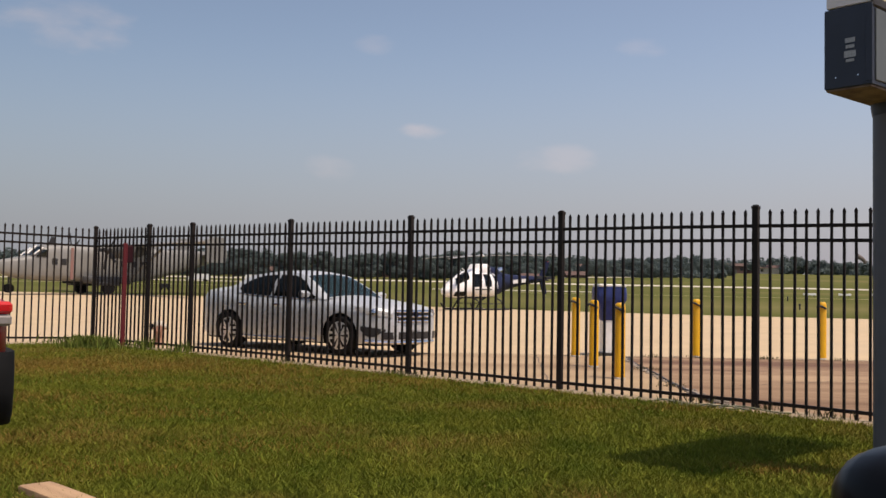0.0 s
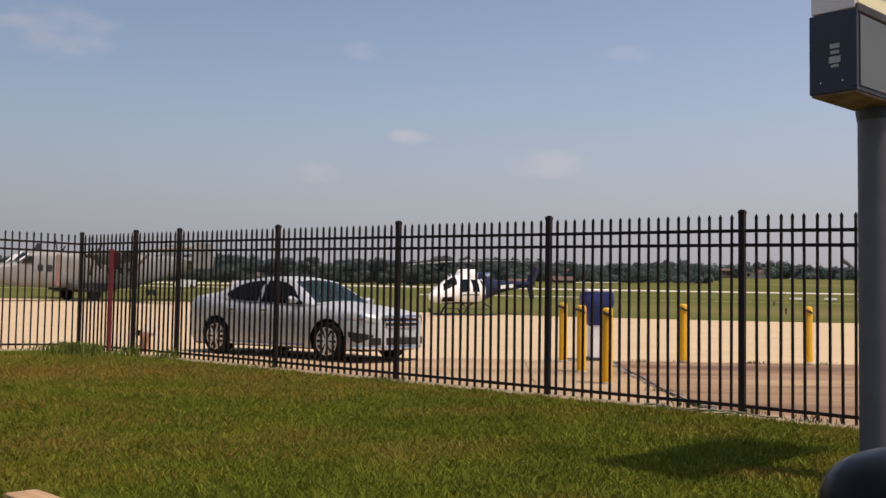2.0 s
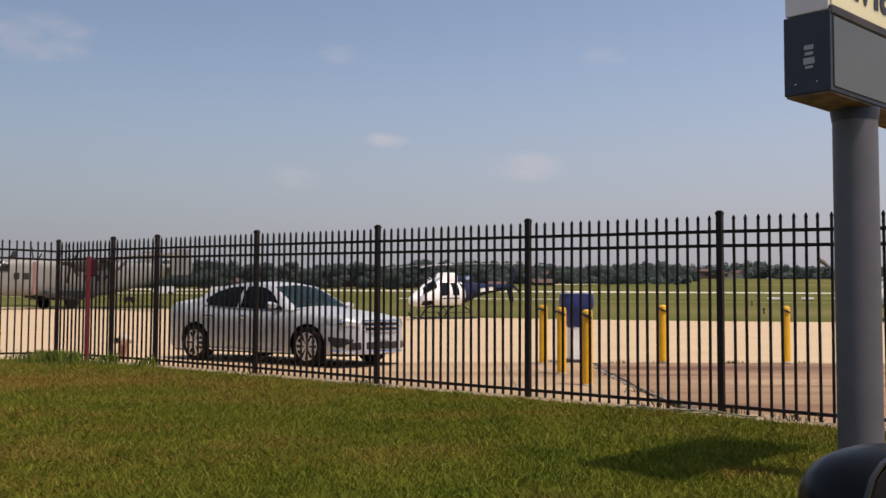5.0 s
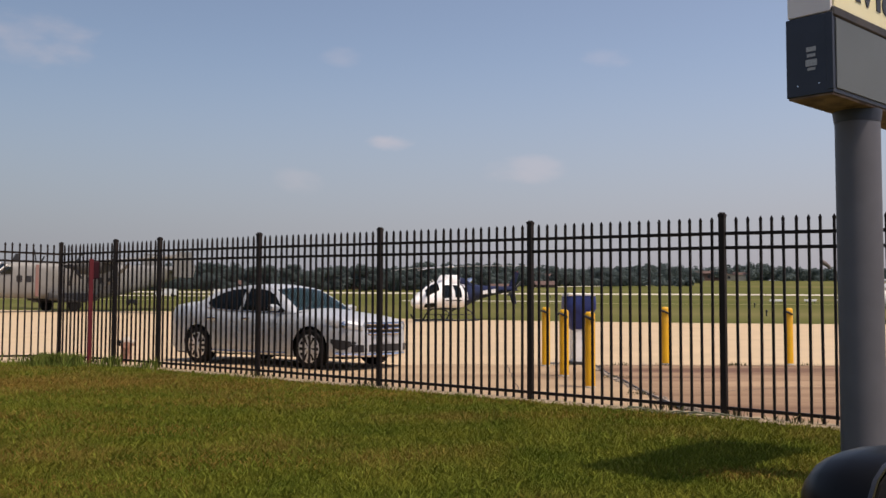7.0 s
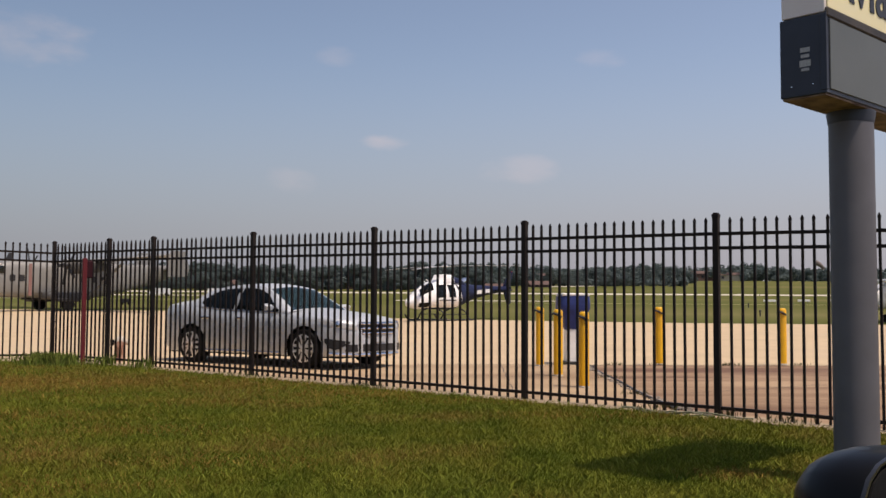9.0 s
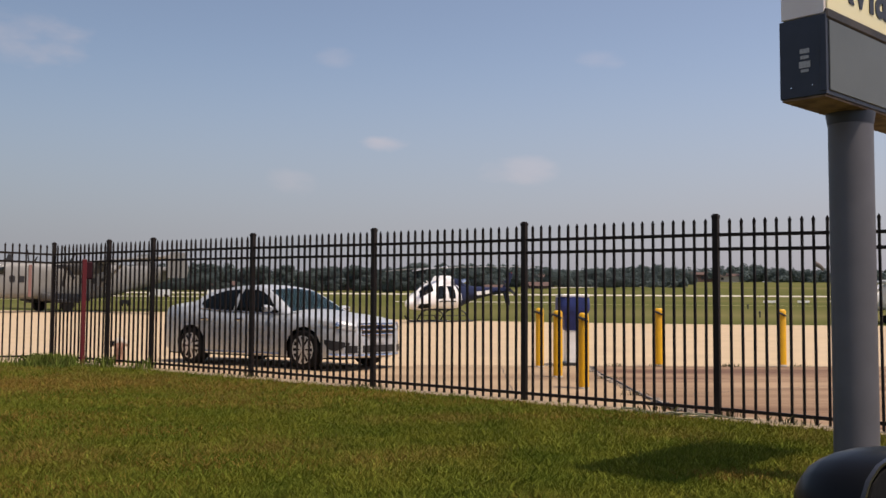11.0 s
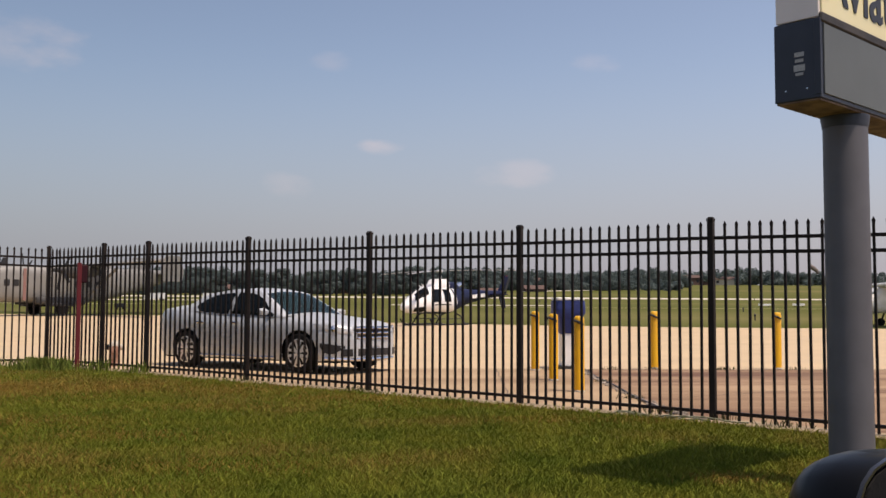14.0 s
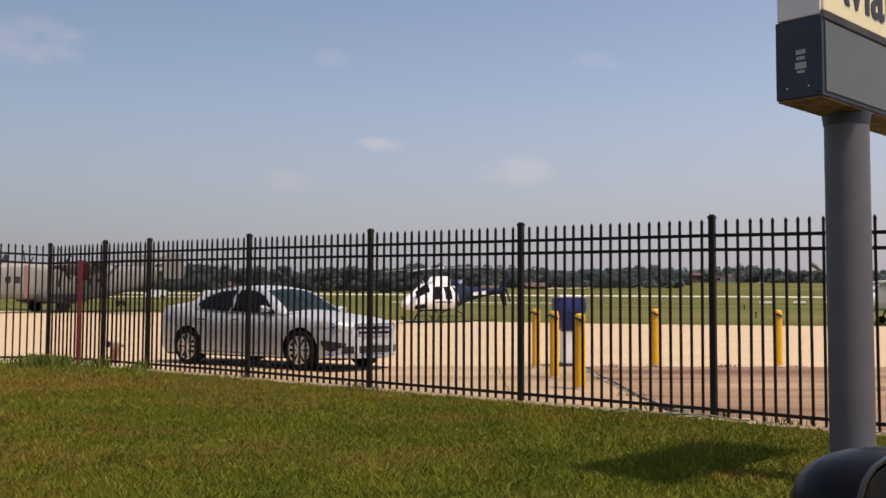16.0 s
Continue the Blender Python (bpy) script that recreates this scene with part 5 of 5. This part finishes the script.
def tree(x, y, h, wd, seed):
    rng = np.random.default_rng(seed)
    t = thing("tree", "grey-green broad-leaved tree at the edge of the airfield, haze painted into its leaves", "tree", pose(x, y, land(x, y) - 0.1), group="trees round the field")
    b = tube([(0, 0, 0), (0.1, 0, h * 0.3), (0.0, 0.1, h * 0.7)], [h * 0.035, h * 0.025, h * 0.01], 8)
    for k in range(5):
        a = rng.uniform(0, 6.28)
        z = h * rng.uniform(0.25, 0.45)
        tube([(0, 0, z), (math.cos(a) * wd * 0.25, math.sin(a) * wd * 0.25, z + h * 0.2), (math.cos(a) * wd * 0.38, math.sin(a) * wd * 0.38, z + h * 0.33)], [h * 0.015, h * 0.01, h * 0.004], 6, b)
    part("trunk", b, BARK, t)
    cs = []
    for k in range(22):
        a, r = rng.uniform(0, 6.28), wd * 0.36 * math.sqrt(rng.uniform(0, 1))
        z = h * rng.uniform(0.10, 0.86)
        cs.append((math.cos(a) * r, math.sin(a) * r, z, wd * rng.uniform(0.13, 0.24) * (1.25 - 0.5 * z / h)))
    V, F = leaf_cloud(cs, 12000, h * 0.024, rng)
    c = new("crown", mesh_from("crown", V, F, HAZY_LEAF))
    c.parent = t


def make_trees():
    rng = np.random.default_rng(5)
    # nearer trees behind the sedan and the helicopter: yaw tangent, distance, height, width
    for i, (tx, y, h, w) in enumerate(((-0.44, 240, 4.6, 7), (-0.40, 236, 4.8, 7), (-0.36, 240, 4.4, 7), (-0.325, 230, 4.2, 7), (-0.30, 228, 4.0, 6), (-0.277, 228, 4.0, 6), (-0.260, 236, 4.2, 5.5), (-0.242, 224, 4.1, 5.9),
                                       (-0.223, 232, 5.2, 3.9), (-0.201, 240, 5.1, 5.3), (-0.185, 228, 5.9, 5.4), (-0.161, 236, 6.6, 4.6), (-0.140, 224, 4.5, 5.6), (-0.119, 232, 5.9, 5.2), (-0.1015, 240, 5.9, 5.6), (-0.088, 228, 6.2, 5.1),
                                       (-0.072, 236, 3.5, 4.6), (-0.055, 224, 5.3, 5.0), (-0.0415, 232, 4.8, 4.5), (-0.0275, 240, 6.9, 6.0), (-0.0114, 228, 5.4, 4.5), (0.001, 236, 5.9, 5.5), (0.018, 224, 5.5, 4.4), (0.032, 232, 5.5, 5.2),
                                       (0.048, 240, 4.0, 5.3), (0.072, 280, 5.1, 5.2), (0.089, 288, 4.2, 5.6), (0.1085, 280, 5.6, 5.8), (0.128, 286, 4.9, 6.6), (0.147, 292, 5.3, 6.2), (0.165, 284, 4.8, 6.4), (0.184, 300, 4.6, 6.5), (0.204, 320, 6.2, 7.5), (0.222, 330, 6.0, 7.5), (0.243, 336, 4.6, 7))):
        tree(tx * y, y, h * 1.02, w * 1.12, 20 + i)
    cs = []
    for i in range(760):
        tx = rng.uniform(-0.62, 0.62)
        y = rng.uniform(395, 470)
        x = tx * y
        # an uneven skyline, higher in groups
        hgt = 5.4 + 0.9 * math.sin(tx * 19 + 1.0) + 0.8 * math.sin(tx * 47) + rng.uniform(-0.9, 1.1) - (0.9 if tx > 0.35 else 0)
        if 0.17 < tx < 0.27:
            hgt += 3.0 * math.exp(-((tx - 0.215) / 0.03) ** 2)
        for k in range(4):
            z = hgt * rng.uniform(0.05, 0.88)
            cs.append((x + rng.normal(0, 2.4), y + rng.normal(0, 2), land(x, y) + z, rng.uniform(1.1, 2.0) * (1.15 - 0.4 * z / hgt)))
    for i in range(520):
        tx = rng.uniform(-0.48, 0.24)
        y = rng.uniform(236, 246) if tx < 0.055 else rng.uniform(284, 300)
        cs.append((tx * y, y, land(0, y) + rng.uniform(0.3, 2.1), rng.uniform(0.8, 1.4)))
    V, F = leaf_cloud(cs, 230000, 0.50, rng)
    tagged(new("far_woods", mesh_from("far_woods", V, F, HAZY_LEAF)), "belt of grey-green woods along the skyline, haze painted into the leaves", "woods", kind="stuff")


make_trees()


# ---- houses at the far edge of the field ----
def house(x, y, w, d, h, mat, label):
    d = 4
    hs = thing("house", label, "house", pose(x, y, land(x, y) - 0.2, 0, 0, random.uniform(-12, 12)), group="houses beyond the field")
    wall = part("wall", box(-w / 2, w / 2, -d / 2, d / 2, 0, h), mat, hs)
    part("roof", prism([(-d / 2 - 0.4, h), (d / 2 + 0.4, h), (0, h + d * 0.28)], -w / 2 - 0.4, w / 2 + 0.4), BRICK_FAR, hs, "brown pitched roof")
    for k in range(int(w // 3)):
        wx = -w / 2 + 1.5 + 3 * k
        part("window", box(wx - 0.5, wx + 0.5, -d / 2 - 0.05, -d / 2 + 0.05, h * 0.4, h * 0.8), CAR_GLASS, hs)


for tx, y, w, h, mat, lab in ((-0.085, 240, 7, 1.5, BRICK_FAR, "low brick house below the trees"), (0.050, 226, 5, 0.8, BRICK_FAR, "low brick house before the hedge"), (0.094, 268, 5, 0.8, BRICK_FAR, "low brown house before the hedge"), (-0.050, 244, 6, 1.5, PALE_FAR, "low pale house below the trees"), (0.10, 360, 11, 2.0, BRICK_FAR, "long brick house at the field's edge"),
                              (0.255, 398, 13, 3.0, BRICK_FAR, "long brown house before the woods"), (0.285, 400, 8, 2.4, PALE_FAR, "far pale house before the woods"), (-0.23, 236, 9, 1.2, BRICK_FAR, "low brick house beyond the taxiway")):
    house(tx * y, y, w, 8, h, mat, lab)


# ---- grass and weeds ----
def blades(name, label, category, P, height, width, mat, rng, lean=0.5):
    n = len(P)
    a = rng.uniform(0, 2 * np.pi, n)
    hgt = height * rng.uniform(0.55, 1.35, n)
    w = width * rng.uniform(0.7, 1.3, n)
    side = np.stack([np.cos(a), np.sin(a), np.zeros(n)], 1) * w[:, None]
    b = rng.uniform(0, 2 * np.pi, n)
    ln = np.stack([np.cos(b), np.sin(b), np.zeros(n)], 1) * (hgt * lean * rng.uniform(0.1, 1.2, n))[:, None]
    up = np.zeros((n, 3))
    up[:, 2] = hgt
    V = np.stack([P - side, P + side, P + ln * 0.35 + up * 0.6 + side * 0.7, P + ln + up, P + ln * 0.35 + up * 0.6 - side * 0.7], 1).reshape(-1, 3)
    F = np.arange(n * 5).reshape(n, 5)
    return tagged(new(name, mesh_from(name, V, F, mat)), label, category, kind="stuff")


# dry patches of the lawn: middle, half lengths, share of dry blades
DRY_PATCHES = ((-6.2, 13.6, 1.9, 1.3, 0.9), (-4.6, 13.9, 1.5, 0.9, 0.85), (-3.0, 13.6, 1.4, 0.8, 0.7), (-1.2, 12.6, 1.3, 0.5, 0.55), (-2.6, 11.6, 1.2, 0.4, 0.5), (-4.5, 10.4, 1.1, 0.4, 0.5), (-3.0, 9.5, 0.9, 0.3, 0.45), (-1.8, 7.9, 0.8, 0.3, 0.4), (0.6, 11.9, 1.0, 0.3, 0.4), (2.2, 7.45, 0.32, 0.18, 0.9), (1.7, 10.6, 1.2, 0.25, 0.5), (-2.6, 6.9, 0.7, 0.25, 0.4))
BLADE_FRESH = material("fresh_grass_blades", (0.185, 0.205, 0.026), 0.75, color2=(0.125, 0.160, 0.018), scale=1.4, vary=0.25, spec=0.12)
BLADE_DRY = material("dry_grass_blades", (0.285, 0.185, 0.042), 0.85, color2=(0.20, 0.130, 0.030), scale=2.0, vary=0.25, spec=0.06)


def make_grass():
    rng = np.random.default_rng(11)
    n = 430000
    y = 5.6 + (19 - 5.6) * rng.beta(1.0, 1.5, n)
    x = y * rng.uniform(-0.56, 0.52, n)
    far = np.array([LAWN_FAR(v) for v in np.linspace(-22, 12, 400)])
    lim = np.interp(x, np.linspace(-22, 12, 400), far)
    keep = y < lim + 0.05 * np.sin(9 * x) - 0.02
    x, y = x[keep], y[keep]
    z = np.interp(y, LAND_Y, LAND_Z) + 0.015
    # clumps: thinner in dry patches
    tuft = 0.5 + 0.5 * np.sin(2.3 * x + 1.7 * np.sin(1.9 * y)) * np.sin(2.9 * y + 1.3 * np.sin(2.1 * x))
    P = np.stack([x, y, z], 1)
    dry = np.zeros(len(x))
    for cx, cy, rx, ry, k in DRY_PATCHES:
        dry = np.maximum(dry, k * np.exp(-((x - cx) / rx) ** 2 - ((y - cy) / ry) ** 2))
    is_dry = rng.uniform(0, 1, len(x)) < dry
    long = ~is_dry & (rng.uniform(0, 1, len(x)) < 0.22 * tuft)
    blades("grass", "short mown grass blades, green with straw tones", "grass", P[~is_dry & ~long], 0.050, 0.0036, BLADE, rng, 1.1)
    blades("long_grass", "longer fresh green grass in tufts over the lawn", "grass", P[long], 0.068, 0.0040, BLADE_FRESH, rng, 1.0)
    blades("dry_grass", "dry straw-brown grass in patches of the lawn", "grass", P[is_dry], 0.05, 0.0044, BLADE_DRY, rng, 1.1)
    # weeds along the fence and round the red post
    pts = []
    for cx, cy, r, m in ((-6.75, 17.0, 0.36, 1500), (-6.4, 16.75, 0.3, 240), (-5.75, 16.75, 0.25, 80), (-4.95, 16.35, 0.25, 50), (-7.5, 17.5, 0.5, 30)):
        q = rng.normal(0, r * 0.5, (m, 2))
        pts.append(np.stack([cx + q[:, 0], cy + q[:, 1] * 0.7, np.interp(cy + q[:, 1], LAND_Y, LAND_Z)], 1))
    blades("weeds", "tall green weeds along the foot of the fence", "weeds", np.concatenate(pts), 0.20, 0.010, WEED, rng, 0.6)
    pts = []
    for cx, cy, r, m in ((-1.2, 13.55, 0.2, 70), (-0.9, 13.35, 0.12, 40), (3.5, 10.25, 0.3, 60), (2.3, 11.15, 0.3, 60), (3.05, 10.75, 0.1, 50), (-2.9, 15.0, 0.3, 60)):
        q = rng.normal(0, r * 0.5, (m, 2))
        pts.append(np.stack([cx + q[:, 0], cy + q[:, 1] * 0.7, np.interp(cy + q[:, 1], LAND_Y, LAND_Z)], 1))
    blades("dry_weeds", "sparse dry weeds at the foot of the fence posts", "weeds", np.concatenate(pts), 0.105, 0.005, WEED_DRY, rng, 0.7)
    pts = []
    for cx, cy, m in ((5.1, 17.87, 60), (7.2, 17.95, 50), (3.0, 17.82, 30), (6.4, 17.92, 20), (2.5, 13.0, 40), (2.62, 11.6, 60), (2.48, 15.2, 40), (2.0, 17.78, 40), (3.8, 17.85, 20)):
        q = rng.normal(0, 0.09, (m, 2))
        pts.append(np.stack([cx + q[:, 0], cy + q[:, 1] * 0.6, np.interp(cy + q[:, 1] * 0.6, LAND_Y, LAND_Z) + 0.01], 1))
    blades("joint_weeds", "small dry weeds growing in the concrete joints", "weeds", np.concatenate(pts), 0.05, 0.006, WEED_DRY, rng, 0.9)


WEED_DRY = material("dry_weeds", (0.10, 0.085, 0.03), 0.9, color2=(0.06, 0.07, 0.02), scale=9, vary=0.4)
make_grass()


# ---- what moves: the turning rotors ----
def motions():
    slip_t = (0, 0.5, 1.0, 1.5, 2.0, 2.5, 3.0, 3.5, 4.0, 6.5, 16.0)
    slip_a = (0, 8, 14, 15, 18, 13, 11, 2, -3, 0, 0)
    main, tail = [], []
    for i in range(481):
        t = i / 30
        main.append((t, pose(0, 0, 3.02, 0, 3, 0) @ pose(0, 0, 0, 0, 0, -99 - 80 * i - lerp(t, slip_t, slip_a))))
        tail.append((t, pose(-6.05, 0.22, 1.98, 0, 55 * i, 0)))
    walk(MAIN_ROTOR, main)
    walk(TAIL_ROTOR, tail)


motions()
